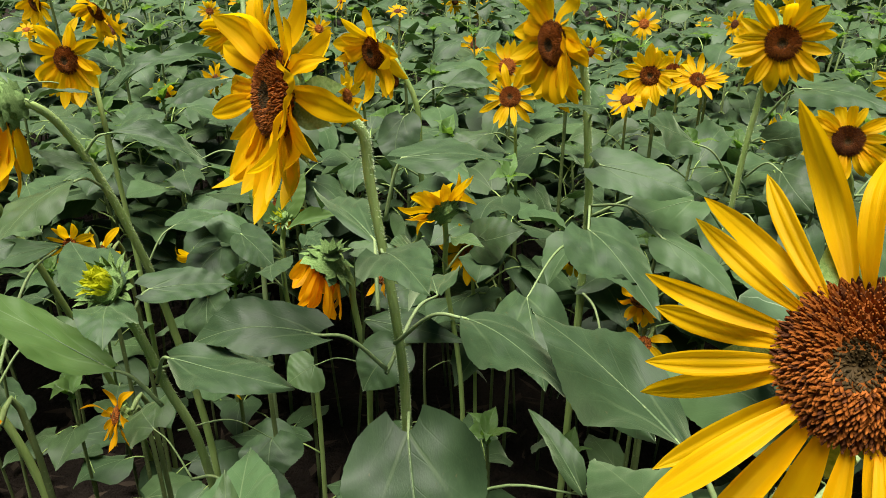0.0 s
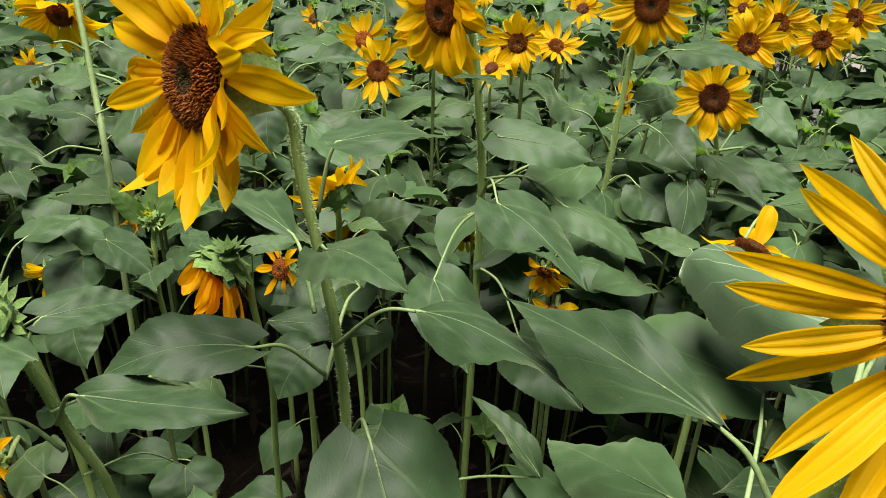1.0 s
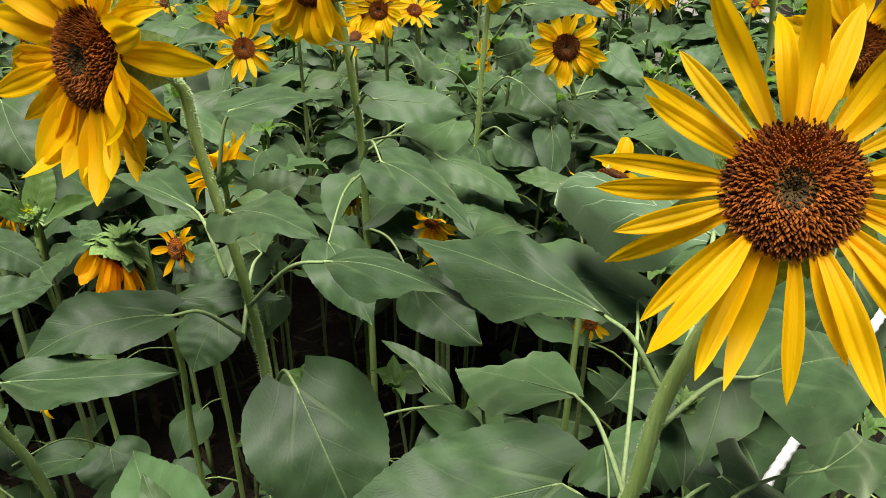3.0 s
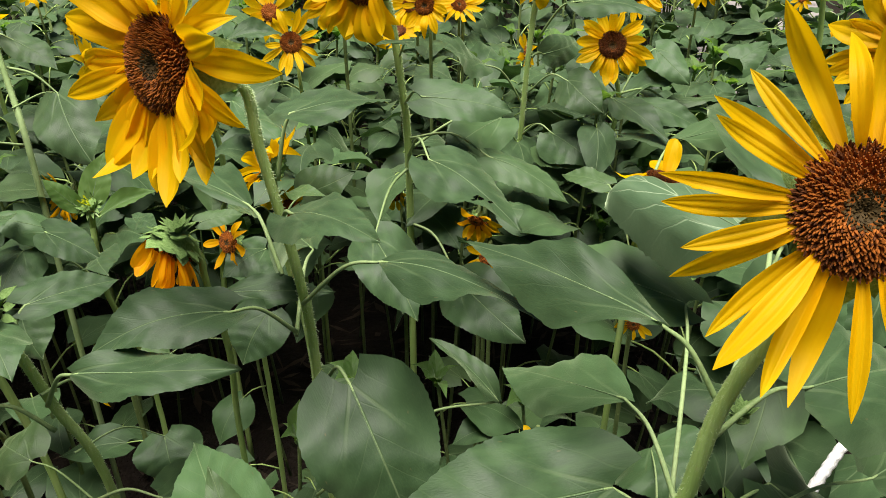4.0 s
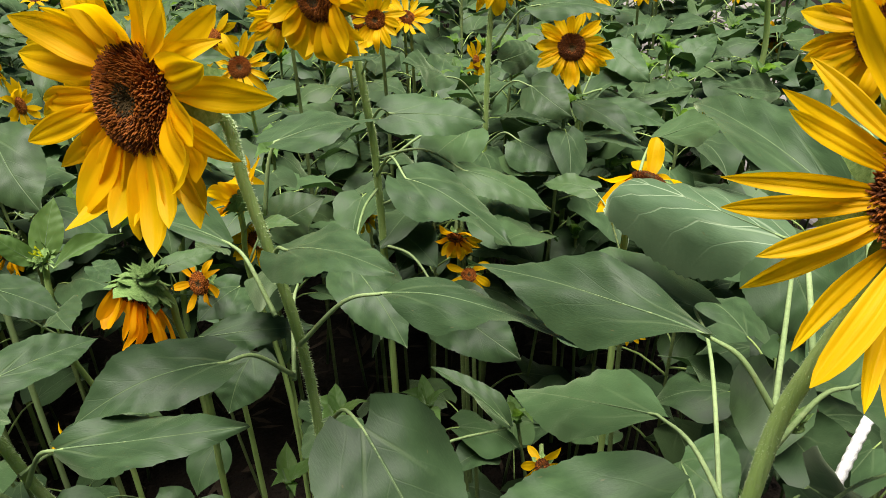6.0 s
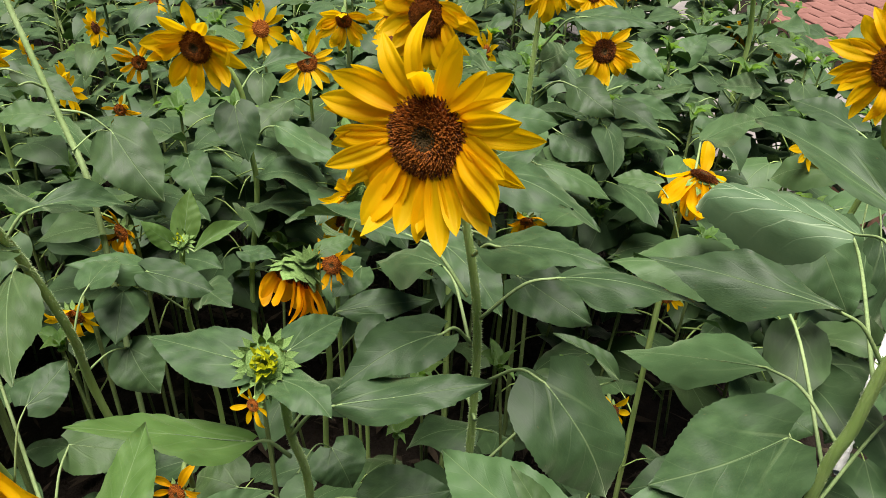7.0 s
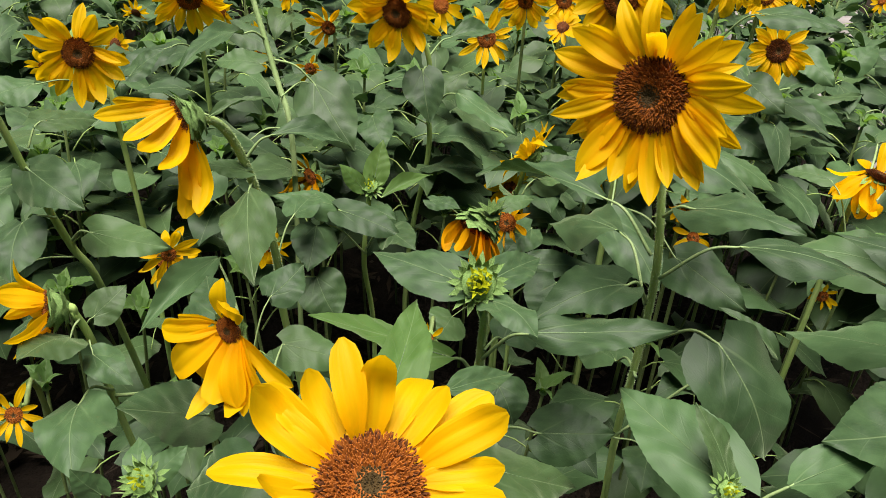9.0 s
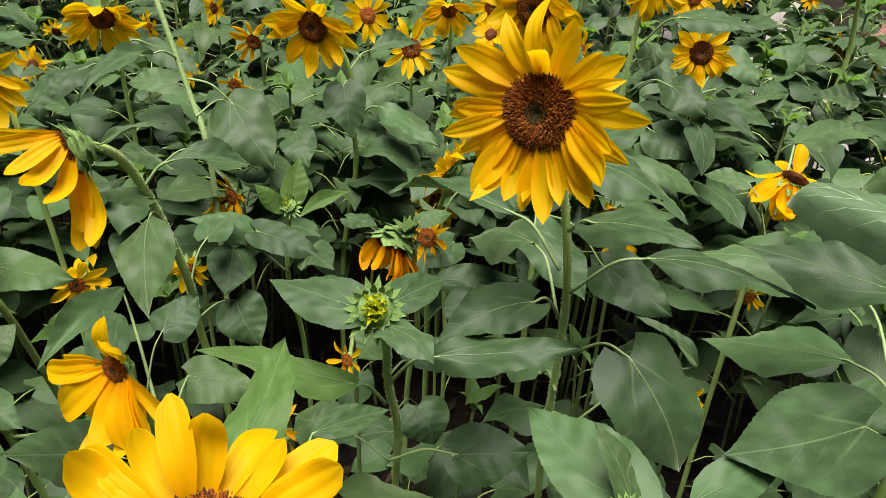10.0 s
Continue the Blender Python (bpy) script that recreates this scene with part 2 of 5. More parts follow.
def tube(points, radii, sides=8, wobble=0.0, seed=0):
    """Verts and faces of a tube through points."""
    r = random.Random(seed)
    pts = [Vector(p) for p in points]
    verts, faces = [], []
    side = None
    for i, p in enumerate(pts):
        d = (pts[min(i + 1, len(pts) - 1)] - pts[max(i - 1, 0)]).normalized()
        if side is None:
            side = d.orthogonal().normalized()
        side = (side - d * side.dot(d)).normalized()
        other = d.cross(side)
        for k in range(sides):
            a = 2 * math.pi * k / sides
            rad = radii[i] * (1 + wobble * r.uniform(-1, 1))
            verts.append(p + (side * math.cos(a) + other * math.sin(a)) * rad)
    for i in range(len(pts) - 1):
        for k in range(sides):
            a, b = i * sides + k, i * sides + (k + 1) % sides
            faces.append((a, b, b + sides, a + sides))
    faces.append(tuple(range(sides - 1, -1, -1)))
    faces.append(tuple(range((len(pts) - 1) * sides, len(pts) * sides)))
    return verts, faces


def smooth_line(points, steps):
    """Points along a Catmull-Rom curve."""
    p = [Vector(q) for q in points]
    p = [p[0] * 2 - p[1]] + p + [p[-1] * 2 - p[-2]]
    out = []
    for i in range(1, len(p) - 2):
        for k in range(steps):
            t = k / steps
            a, b, c, d = p[i - 1], p[i], p[i + 1], p[i + 2]
            out.append(0.5 * ((2 * b) + (c - a) * t + (2 * a - 5 * b + 4 * c - d) * t * t + (3 * b - a - 3 * c + d) * t ** 3))
    out.append(p[-2])
    return out


LEAF_MESHES = {}
TONES = {"": LEAF, "young": LEAF_YOUNG, "under": LEAF_UNDER}


def leaf_mesh(style, index, tone="", narrow=False, holed=False):
    key = (style, index, tone, narrow, holed)
    if key not in LEAF_MESHES:
        v, uv, f = leaf_grid(100 * len(style) + 13 * index + ord(style[0]), style, narrow=narrow)
        if holed:
            # eaten through between two veins
            f = [q for k, q in enumerate(f) if (k // 8, k % 8) not in ((27, 5), (28, 5), (29, 5), (28, 6), (31, 4))]
        LEAF_MESHES[key] = mesh_from("leaf", v, f, [TONES[tone]], uvs=uv)
    return LEAF_MESHES[key]


def stalked_leaf_mesh(index):
    """A leaf with its stalk in one mesh: it leaves the stem at the origin, along +y, and hangs at its end."""
    r = random.Random(500 + index)
    style = ("flat", "droop", "droop", "arch")[index % 4]
    v, uv, f = leaf_grid(900 + index, style, rows=11, half=2)
    stalk, rise = r.uniform(0.45, 0.7), r.uniform(0.12, 0.35)
    tilt, width = radians(r.uniform(-42, 14)), r.uniform(0.68, 0.88)
    base = Vector((0, stalk, rise))
    turn = Matrix.Rotation(tilt, 3, "X") @ Matrix.Rotation(radians(r.uniform(-15, 15)), 3, "Y")
    verts = [base + turn @ Vector((a * width, b, c)) for a, b, c in v]
    n = len(verts)
    line = smooth_line([(0, 0, 0), (0, stalk * 0.55, rise * 0.85), base], 2)
    tv, tf = tube(line, [0.016 - 0.006 * k / (len(line) - 1) for k in range(len(line))], 4)
    verts += tv
    faces = f + [tuple(i + n for i in q) for q in tf]
    return mesh_from("leaf", verts, faces, [LEAF, STEM], [0] * len(f) + [1] * len(tf), uv + [(0, 0)] * len(tv))


def petal_grid(seed, thin=0, rows=11, half=4):
    r = random.Random(seed)
    bend, tipc, twist = r.uniform(-0.14, 0.16), r.uniform(-0.22, 0.18), r.uniform(-0.8, 0.8)
    if seed % 3 == 0:
        tipc = r.choice((-1, 1)) * r.uniform(0.25, 0.5)
    trough, ridge = r.uniform(0.08, 0.24), r.uniform(0.014, 0.028)
    sway = r.uniform(-0.10, 0.10)
    fat = r.uniform(0.8, 1.0) * (0.72 if thin == 1 else 1.0)
    if thin == 2:
        # broad and blunt, its end curled and its rim wavy
        tipc = (0.55, -0.2, 0.35, 0.1)[seed % 4]
        table = ((0, 0.35), (0.12, 0.58), (0.3, 0.88), (0.5, 1.0), (0.7, 0.99), (0.84, 0.88), (0.93, 0.66), (0.98, 0.40), (1, 0.15))
    else:
        table = ((0, 0.35), (0.12, 0.58), (0.3, 0.88), (0.5, 1.0), (0.66, 0.95), (0.80, 0.74), (0.90, 0.46), (0.96, 0.22), (1, 0.03))
    verts, uvs, faces = [], [], []
    for i in range(rows + 1):
        u = i / rows
        w = 0.17 * fat * interp(table, u)
        for j in range(-half, half + 1):
            v = j / half
            x = w * v
            z = bend * 4 * u * (1 - u) + tipc * max(0, u - 0.55) ** 2 * 4 + trough * (x * v) * 2
            z += ridge * math.cos(v * 2.5 * math.pi) * w / 0.17 + twist * x * u
            z += 0.022 * math.sin(9 * u + seed) * v * w / 0.17 + 0.012 * math.sin(5 * u + 2 * seed)
            verts.append((x + sway * u * u, u, z))
            uvs.append((v, u))
    n = 2 * half + 1
    for i in range(rows):
        for j in range(n - 1):
            a = i * n + j
            faces.append((a, a + 1, a + n + 1, a + n))
    return verts, uvs, faces


PETALS = {}


def petal_mesh(seed, tone, thin=0):
    key = (seed, tone, thin)
    if key not in PETALS:
        v, uv, f = petal_grid(seed, thin)
        PETALS[key] = mesh_from("petal", v, f, [{"yellow": PETAL, "orange": PETAL_ORANGE, "lime": PETAL_LIME}[tone]], uvs=uv)
    return PETALS[key]


def disc_mesh(count, dark, seed):
    """A flower's disc of radius one, facing +z: a low dome set with florets in a spiral."""
    r = random.Random(seed)
    verts, faces, fm = [], [], []
    rings, sides = 5, 20
    height = lambda q: 0.30 * (1 - q * q) - 0.16 * max(0, 1 - q / 0.35) ** 1.5
    for i in range(rings + 1):
        q = max(i / rings, 0.02)
        for k in range(sides):
            a = 2 * math.pi * k / sides
            verts.append((q * math.cos(a), q * math.sin(a), height(q)))
    for i in range(rings):
        for k in range(sides):
            a, b = i * sides + k, i * sides + (k + 1) % sides
            faces.append((a, a + sides, b + sides, b))
            fm.append(2 if i == 0 else 1 if i < 4 else 0)
    for n in range(count):
        q = math.sqrt((n + 0.5) / count)
        a = n * 2.399963 + r.uniform(-0.04, 0.04)
        core = q < 0.30
        size = 1.45 / math.sqrt(count) * (0.8 if core else 1.0)
        tall = (0.05 if core else 0.07 + 0.06 * math.sin(min(1, (q - 0.3) / 0.7) * math.pi)) * r.uniform(0.6, 1.25)
        lean = 0.10 * q
        c = Vector((q * math.cos(a), q * math.sin(a), height(q) - 0.02))
        out = Vector((math.cos(a), math.sin(a), 0))
        tan = Vector((-math.sin(a), math.cos(a), 0))
        top = c + Vector((0, 0, tall)) + out * lean + tan * r.uniform(-0.04, 0.04)
        b = len(verts)
        verts += [c + out * size, c + tan * size, c - out * size, c - tan * size]
        verts += [top + out * size * 0.32, top + tan * size * 0.32, top - out * size * 0.32, top - tan * size * 0.32]
        for k in range(4):
            faces.append((b + k, b + (k + 1) % 4, b + 4 + (k + 1) % 4, b + 4 + k))
        faces.append((b + 4, b + 5, b + 6, b + 7))
        if core:
            m = 2
        elif dark:
            m = 0 if r.random() < 0.85 else 1
        else:
            m = 1 if r.random() < (0.85 if q < 0.85 else 0.5) else 0
        fm += [m] * 5
    return mesh_from("disc", verts, faces, [FLORET_DARK, FLORET_RUST, FLORET_CORE], fm, smooth=False)


DISCS = {(n, d): disc_mesh(n, d, n) for n in (1300, 130) for d in (False, True)}


def receptacle_mesh():
    verts, faces = [], []
    prof = ((0.0, -0.75), (0.28, -0.72), (0.62, -0.52), (0.95, -0.22), (1.02, -0.10), (0.92, -0.02), (0.0, 0.0))
    sides = 18
    for q, z in prof:
        for k in range(sides):
            a = 2 * math.pi * k / sides
            w = 1 + 0.04 * math.sin(5 * a)
            verts.append((max(q, 0.001) * w * math.cos(a), max(q, 0.001) * w * math.sin(a), z))
    for i in range(len(prof) - 1):
        for k in range(sides):
            a, b = i * sides + k, i * sides + (k + 1) % sides
            faces.append((a, b, b + sides, a + sides))
    return mesh_from("flower_head", verts, faces, [BRACT])


RECEPTACLE = receptacle_mesh()


def bract_mesh(seed):
    r = random.Random(seed)
    verts, faces = [], []
    curl = r.uniform(-0.25, 0.35)
    tab = ((0, 0.5), (0.2, 0.9), (0.4, 1.0), (0.6, 0.7), (0.8, 0.3), (1, 0.0))
    for i in range(7):
        u = i / 6
        w = 0.24 * interp(tab, u)
        for v in (-1, 0, 1):
            verts.append((w * v, u, curl * u * u + 0.10 * abs(v) * (1 - u)))
    for i in range(6):
        for j in range(2):
            a = i * 3 + j
            faces.append((a, a + 1, a + 4, a + 3))
    return mesh_from("bract", verts, faces, [BRACT])


BRACTS = [bract_mesh(40 + i) for i in range(4)]

# ---- plants ----
PLANTS = {}
TOPS = {}


def part(name, me, parent, world_m, label=""):
    """Links a mesh as one part under its thing or part, standing at world_m."""
    ob = new(name, me)
    ob.parent = parent
    ob.matrix_parent_inverse = PLACED[parent.name].inverted()
    ob.matrix_basis = world_m
    PLACED[ob.name] = world_m
    return tagged(ob, label)


PLACED = {}


def basis(x, y, z, origin):
    m = Matrix((x, y, z)).transposed().to_4x4()
    m.translation = origin
    return m


def plant(key, line, r0, r1, label, hairs=0, skin=None):
    """A sunflower's root and stem; leaves and heads are added to it."""
    root = new("sunflower")
    root.location = line[0]
    PLACED[root.name] = Matrix.Translation(line[0])
    tagged(root, label, "sunflower", "sunflowers of the field")
    pts = smooth_line(line, 5)
    n = len(pts)
    v, f = tube([p - Vector(line[0]) for p in pts], [r0 + (r1 - r0) * k / (n - 1) for k in range(n)], 10, 0.05, len(PLANTS))
    part("stem", mesh_from("stem", v, f, [skin or STEM]), root, Matrix.Translation(line[0]), "ribbed hairy green stem")
    if hairs:
        r = random.Random(len(PLANTS))
        hv, hf = [], []
        for k in range(3600):
            i = r.randrange(n // 3, n - 1)
            p = pts[i].lerp(pts[i + 1], r.random()) - Vector(line[0])
            d = Vector((r.gauss(0, 1), r.gauss(0, 1), r.gauss(0, 0.35))).normalized()
            rad = r0 + (r1 - r0) * i / (n - 1)
            s = d.orthogonal().normalized() * 0.00026 * hairs
            b = len(hv)
            hv += [p + d * rad * 0.9 - s, p + d * rad * 0.9 + s, p + d * (rad + r.uniform(0.0012, 0.0030) * hairs)]
            hf.append((b, b + 1, b + 2))
        tagged(part("stem_hairs", mesh_from("stem_hairs", hv, hf, [HAIR]), root, Matrix.Translation(line[0])), "fine pale hairs on the stem", kind="stuff")
    PLANTS[key] = root
    TOPS[key] = (Vector(line[-1]), (Vector(line[-1]) - Vector(line[-2])).normalized(), r1)
    return root


def leaf(key, start, base, tip, width, style="flat", hint=(0, -0.4, 1), tone="", holed=False):
    """One leaf with its stalk: from the stem at start, blade from base to tip, its face turned to hint."""
    root = PLANTS[key]
    s, b, t = Vector(start), Vector(base), Vector(tip)
    y = (t - b).normalized()
    x = y.cross(Vector(hint)).normalized()
    z = x.cross(y)
    length = (t - b).length
    index = rng.randrange(5)
    m = basis(x, y, z, b) @ Matrix.Diagonal((width, length, 0.5 * (length + width), 1))
    me = leaf_mesh(style, index, tone, width < 0.42 * length, holed)
    ob = part("leaf", me, root, m)
    # the stalk arches up and runs into the midrib
    d = (b - s).length
    mid = s.lerp(b, 0.55) + Vector((0, 0, 0.16 * d))
    line = smooth_line([s, mid, b], 6)
    rad = max(0.0009, min(0.0019, 0.016 * length))
    radii = [rad * (1.3 - 0.55 * k / (len(line) - 1)) for k in range(len(line))]
    rib = [m @ me.vertices[9 * i + 4].co for i in range(2, 23, 2)]
    line += rib
    radii += [rad * (0.52 - 0.42 * k / (len(rib) - 1)) for k in range(len(rib))]
    v, f = tube([p - s for p in line], radii, 7)
    stalk = 7 * (len(line) - len(rib))
    part("petiole", mesh_from("petiole", v, f, [PETIOLE, RIB], [0 if k < stalk else 1 for k in range(len(f))]), ob, Matrix.Translation(s))
    return ob


def head(key, centre, facing, radius, disc, petals, droop, cup, kind="open", back=0, thin=0, dark=0, broad=1.0, rays=(), twist=0.0):
    """A flower head: green receptacle with bracts behind, disc of florets, petals that gravity pulls down."""
    root = PLANTS[key]
    c, z = Vector(centre), Vector(facing).normalized()
    r = random.Random(len(PLACED))
    x = Vector((0, 0, 1)).cross(z).normalized() if abs(z.z) < 0.95 else Vector((1, 0, 0))
    y = z.cross(x)
    near = radius > 0.05 or disc > 0.016
    hm = basis(x, y, z, c) @ Matrix.Diagonal((disc * 1.02, disc * 1.02, disc * (1.35 if kind == "bud" or back else 0.9), 1))
    hd = part("flower_head", RECEPTACLE, root, hm, {"open": "open yellow sunflower head", "bud": "green opening bud", "spent": "withering sunflower head"}[kind])
    # the neck, from the end of the stem into the back of the head
    end, way, rad = TOPS[key]
    back_at = c - z * disc * (0.7 if kind == "bud" or back else 0.5)
    reach_n = (back_at - end).length
    line = smooth_line([end - way * 0.006, end + way * reach_n * 0.35 - z * reach_n * 0.15, back_at - z * reach_n * 0.12, back_at], 4)
    v, f = tube([p - end for p in line], [rad * (1 + 0.5 * (k / (len(line) - 1)) ** 2) for k in range(len(line))], 9)
    part("neck", mesh_from("neck", v, f, [STEM]), hd, Matrix.Translation(end))
    if kind != "bud":
        part("disc", DISCS[(1300 if near else 130, bool(dark))], hd, basis(x, y, z, c + z * disc * 0.02) @ Matrix.Scale(disc, 4), "dark brown disc of florets")
    g = Vector((0, 0, -1))
    tone = {"open": "yellow", "spent": "orange", "bud": "lime"}[kind]

    def place(me, name, a, r0, lift, length, width, pull, up, label=""):
        rad = x * math.cos(a) + y * math.sin(a)
        d = (rad * math.cos(up) + z * math.sin(up) + g * pull).normalized()
        w = d.cross(z.lerp(Vector((0.1, -0.9, 0.4)), twist if name == "petal" else 0.0))
        w = w.normalized() if w.length > 0.05 else d.orthogonal().normalized()
        n = w.cross(d)
        part(name, me, hd, basis(w, d, n, c + rad * r0 + z * lift) @ Matrix.Diagonal((width, length, length, 1)), label)

    reach = radius - disc * 0.85
    for turn, up, pull, length, width in rays:
        place(petal_mesh(r.randrange(16), tone, 2), "petal", radians(turn), disc * 0.86, disc * r.uniform(-0.06, 0.06), length, width, pull, up)
    for k in range(0 if rays else petals):
        a = 2 * math.pi * (k + r.uniform(-0.32, 0.32)) / petals
        if kind == "spent" and r.random() < 0.15:
            continue
        length = reach * r.uniform(0.74, 1.10)
        layer = k % 2
        if kind == "bud":
            place(petal_mesh(r.randrange(16), tone, 1), "petal", a, disc * (0.25 + 0.35 * layer), disc * 0.05, disc * r.uniform(0.8, 1.1), disc * 1.2, 0, 1.35 + 0.35 * r.random())
        else:
            up = cup + (0.10 if layer else -0.06) + r.gauss(0, 0.17)
            fat = broad * length * r.uniform(0.95, 1.3) * (0.80 if kind == "spent" else 1.0) * min(1.25, 1.0 + 0.04 * max(0, 18 - petals))
            place(petal_mesh(r.randrange(16), tone, thin), "petal", a, disc * 0.88, disc * (0.06 - 0.10 * layer), length, fat, droop * r.uniform(0.5, 1.4), up)
    count = 30 if kind == "bud" else (30 if back else 11)
    for k in range(count):
        a = 2 * math.pi * (k + r.uniform(-0.3, 0.3)) / count
        if kind == "bud":
            layer = k % 2
            place(BRACTS[k % 4], "bract", a, disc * (0.92 + 0.1 * layer), -disc * (0.3 + 0.25 * layer), disc * r.uniform(0.8, 1.25), disc * 0.9, 0, r.uniform(0.9, 1.4) - 0.7 * layer)
        elif back:
            layer = k % 3
            q = (0.98, 0.86, 0.50)[layer]
            place(BRACTS[k % 4], "bract", a, disc * q, -disc * (0.20, 0.42, 0.86)[layer], disc * r.uniform(0.5, 0.8), disc * 1.6, 0.1, r.uniform(0.1, 0.9) if layer < 2 else r.uniform(0.2, 0.5))
        else:
            layer = k % 2
            place(BRACTS[k % 4], "bract", a, disc * (0.92 - 0.2 * layer), -disc * (0.12 + 0.3 * layer), disc * r.uniform(0.7, 1.15), disc * 1.3, 0, r.uniform(-0.7, -0.15))


def side_bud(key, at, size):
    """A small leafy bud in the angle of a leaf."""
    c = Vector(at)
    hd = part("side_bud", RECEPTACLE, PLANTS[key], Matrix.Translation(c) @ Matrix.Scale(size * 0.45, 4), "tiny green side bud")
    r = random.Random(3)
    for k in range(12):
        a = k * 2.4
        d = Vector((math.cos(a), math.sin(a), r.uniform(0.3, 1.4))).normalized()
        w = d.cross(Vector((0, 0, 1))).normalized()
        part("bract", BRACTS[k % 4], hd, basis(w, d, w.cross(d), c) @ Matrix.Scale(size * r.uniform(0.7, 1.3), 4))

# ---- the plants that stand near, one by one ----
# the tall main sunflower

plant('A', [(0.035, 0.740, 0.000), (0.030, 0.735, 0.450), (0.021, 0.730, 0.634), (0.018, 0.720, 0.739), (0.017, 0.715, 0.872), (0.009, 0.710, 0.972), (-0.013, 0.710, 1.105), (-0.018, 0.705, 1.160), (-0.040, 0.685, 1.185)], 0.0055, 0.0047, 'tall hairy green sunflower with one wide open yellow head', hairs=1)
head('A', (-0.070, 0.649, 1.202), (-0.62, -0.74, 0.18), 0.104, 0.0365, 35, 0.30, 0.18, 'open', broad=0.95)
leaf('A', (-0.001, 0.715, 1.070), (0.016, 0.716, 1.134), (0.108, 0.770, 1.126), 0.052, 'flat', hint=(0, -0.2, 1))
leaf('A', (-0.001, 0.700, 1.031), (0.013, 0.668, 1.060), (0.088, 0.570, 1.085), 0.062, 'droop', hint=(0.1, -0.25, 1))
leaf('A', (0.012, 0.700, 0.942), (0.091, 0.672, 1.003), (0.226, 0.550, 1.012), 0.060, 'droop', hint=(-0.1, -0.12, 1))
leaf('A', (-0.005, 0.700, 0.977), (-0.042, 0.790, 1.007), (-0.174, 0.942, 0.966), 0.06, 'arch', hint=(0, -0.15, 1))
leaf('A', (0.002, 0.700, 0.903), (0.015, 0.840, 0.920), (-0.039, 1.000, 0.829), 0.075, 'droop')
leaf('A', (0.002, 0.700, 0.909), (-0.050, 0.655, 0.968), (-0.170, 0.615, 0.960), 0.064, 'arch', hint=(-0.15, -0.40, 1))
leaf('A', (0.028, 0.700, 0.844), (0.056, 0.610, 0.912), (0.108, 0.528, 0.800), 0.125, 'droop', hint=(0, -0.85, 0.8))
leaf('A', (0.014, 0.700, 0.781), (0.031, 0.800, 0.719), (0.033, 0.920, 0.663), 0.08, 'droop')
leaf('A', (0.002, 0.700, 0.668), (0.039, 0.660, 0.679), (0.006, 0.600, 0.672), 0.07, 'droop')
leaf('A', (0.005, 0.700, 0.673), (0.213, 0.700, 0.798), (0.143, 0.760, 0.847), 0.034, 'arch', hint=(0.5, -0.6, 0.6))
# the plant with the half open bud

plant('N', [(-0.205, 0.690, 0.000), (-0.205, 0.690, 0.500), (-0.202, 0.660, 0.772), (-0.217, 0.637, 0.882), (-0.223, 0.615, 0.966), (-0.236, 0.606, 1.005)], 0.0053, 0.0044, 'young hairy green sunflower with a half open bud', hairs=0.7)
head('N', (-0.236, 0.599, 1.022), (-0.1, -0.72, 0.62), 0.028, 0.018, 48, 0, 0.95, 'bud')
leaf('N', (-0.234, 0.610, 0.990), (-0.247, 0.610, 1.013), (-0.339, 0.680, 1.012), 0.062, 'flat', hint=(0, -0.4, 1))
leaf('N', (-0.219, 0.610, 0.987), (-0.212, 0.630, 1.004), (-0.148, 0.680, 0.994), 0.045, 'flat', hint=(0, -0.6, 1))
leaf('N', (-0.223, 0.610, 0.972), (-0.224, 0.585, 1.008), (-0.189, 0.530, 1.005), 0.052, 'droop', hint=(0.2, -0.3, 1))
leaf('N', (-0.218, 0.625, 0.897), (-0.175, 0.597, 0.953), (-0.028, 0.560, 0.978), 0.058, 'flat', hint=(0, -0.45, 1))
leaf('N', (-0.221, 0.630, 0.862), (-0.258, 0.610, 0.914), (-0.407, 0.580, 1.008), 0.06, 'flat', hint=(0, -0.25, 1), tone='young')
leaf('N', (-0.218, 0.620, 0.914), (-0.186, 0.660, 0.894), (-0.136, 0.720, 0.874), 0.06, 'droop')
leaf('N', (-0.215, 0.650, 0.745), (-0.279, 0.680, 0.777), (-0.325, 0.720, 0.768), 0.07, 'droop', hint=(0, -0.6, 1))
leaf('N', (-0.215, 0.650, 0.745), (-0.139, 0.620, 0.775), (-0.049, 0.600, 0.786), 0.075, 'droop', hint=(0, -0.6, 1))
leaf('N', (-0.215, 0.640, 0.823), (-0.162, 0.740, 0.744), (-0.145, 0.700, 0.707), 0.075, 'droop', hint=(0, -0.8, 0.7))
# the large flower close to the camera

plant('R', [(0.310, 0.475, 0.000), (0.305, 0.460, 0.500), (0.300, 0.445, 0.850), (0.306, 0.437, 0.940), (0.316, 0.437, 1.020), (0.335, 0.425, 1.100), (0.350, 0.415, 1.165)], 0.0068, 0.0058, 'sturdy hairy green sunflower with a large yellow head', hairs=0.6)
head('R', (0.333, 0.380, 1.200), (-0.42, -0.8, 0.43), 0.11, 0.034, 27, 0.1, 0.0, 'open', thin=1, broad=0.74)
leaf('R', (0.304, 0.440, 0.910), (0.293, 0.550, 0.927), (0.220, 0.725, 0.826), 0.085, 'flat', hint=(-0.2, -0.4, 1))
leaf('R', (0.301, 0.444, 0.860), (0.258, 0.464, 0.915), (0.082, 0.440, 0.930), 0.120, 'flat', hint=(0, -0.6, 1))
leaf('R', (0.315, 0.441, 1.017), (0.280, 0.474, 1.062), (0.156, 0.636, 1.044), 0.062, 'flat', hint=(-0.1, -0.30, 1))
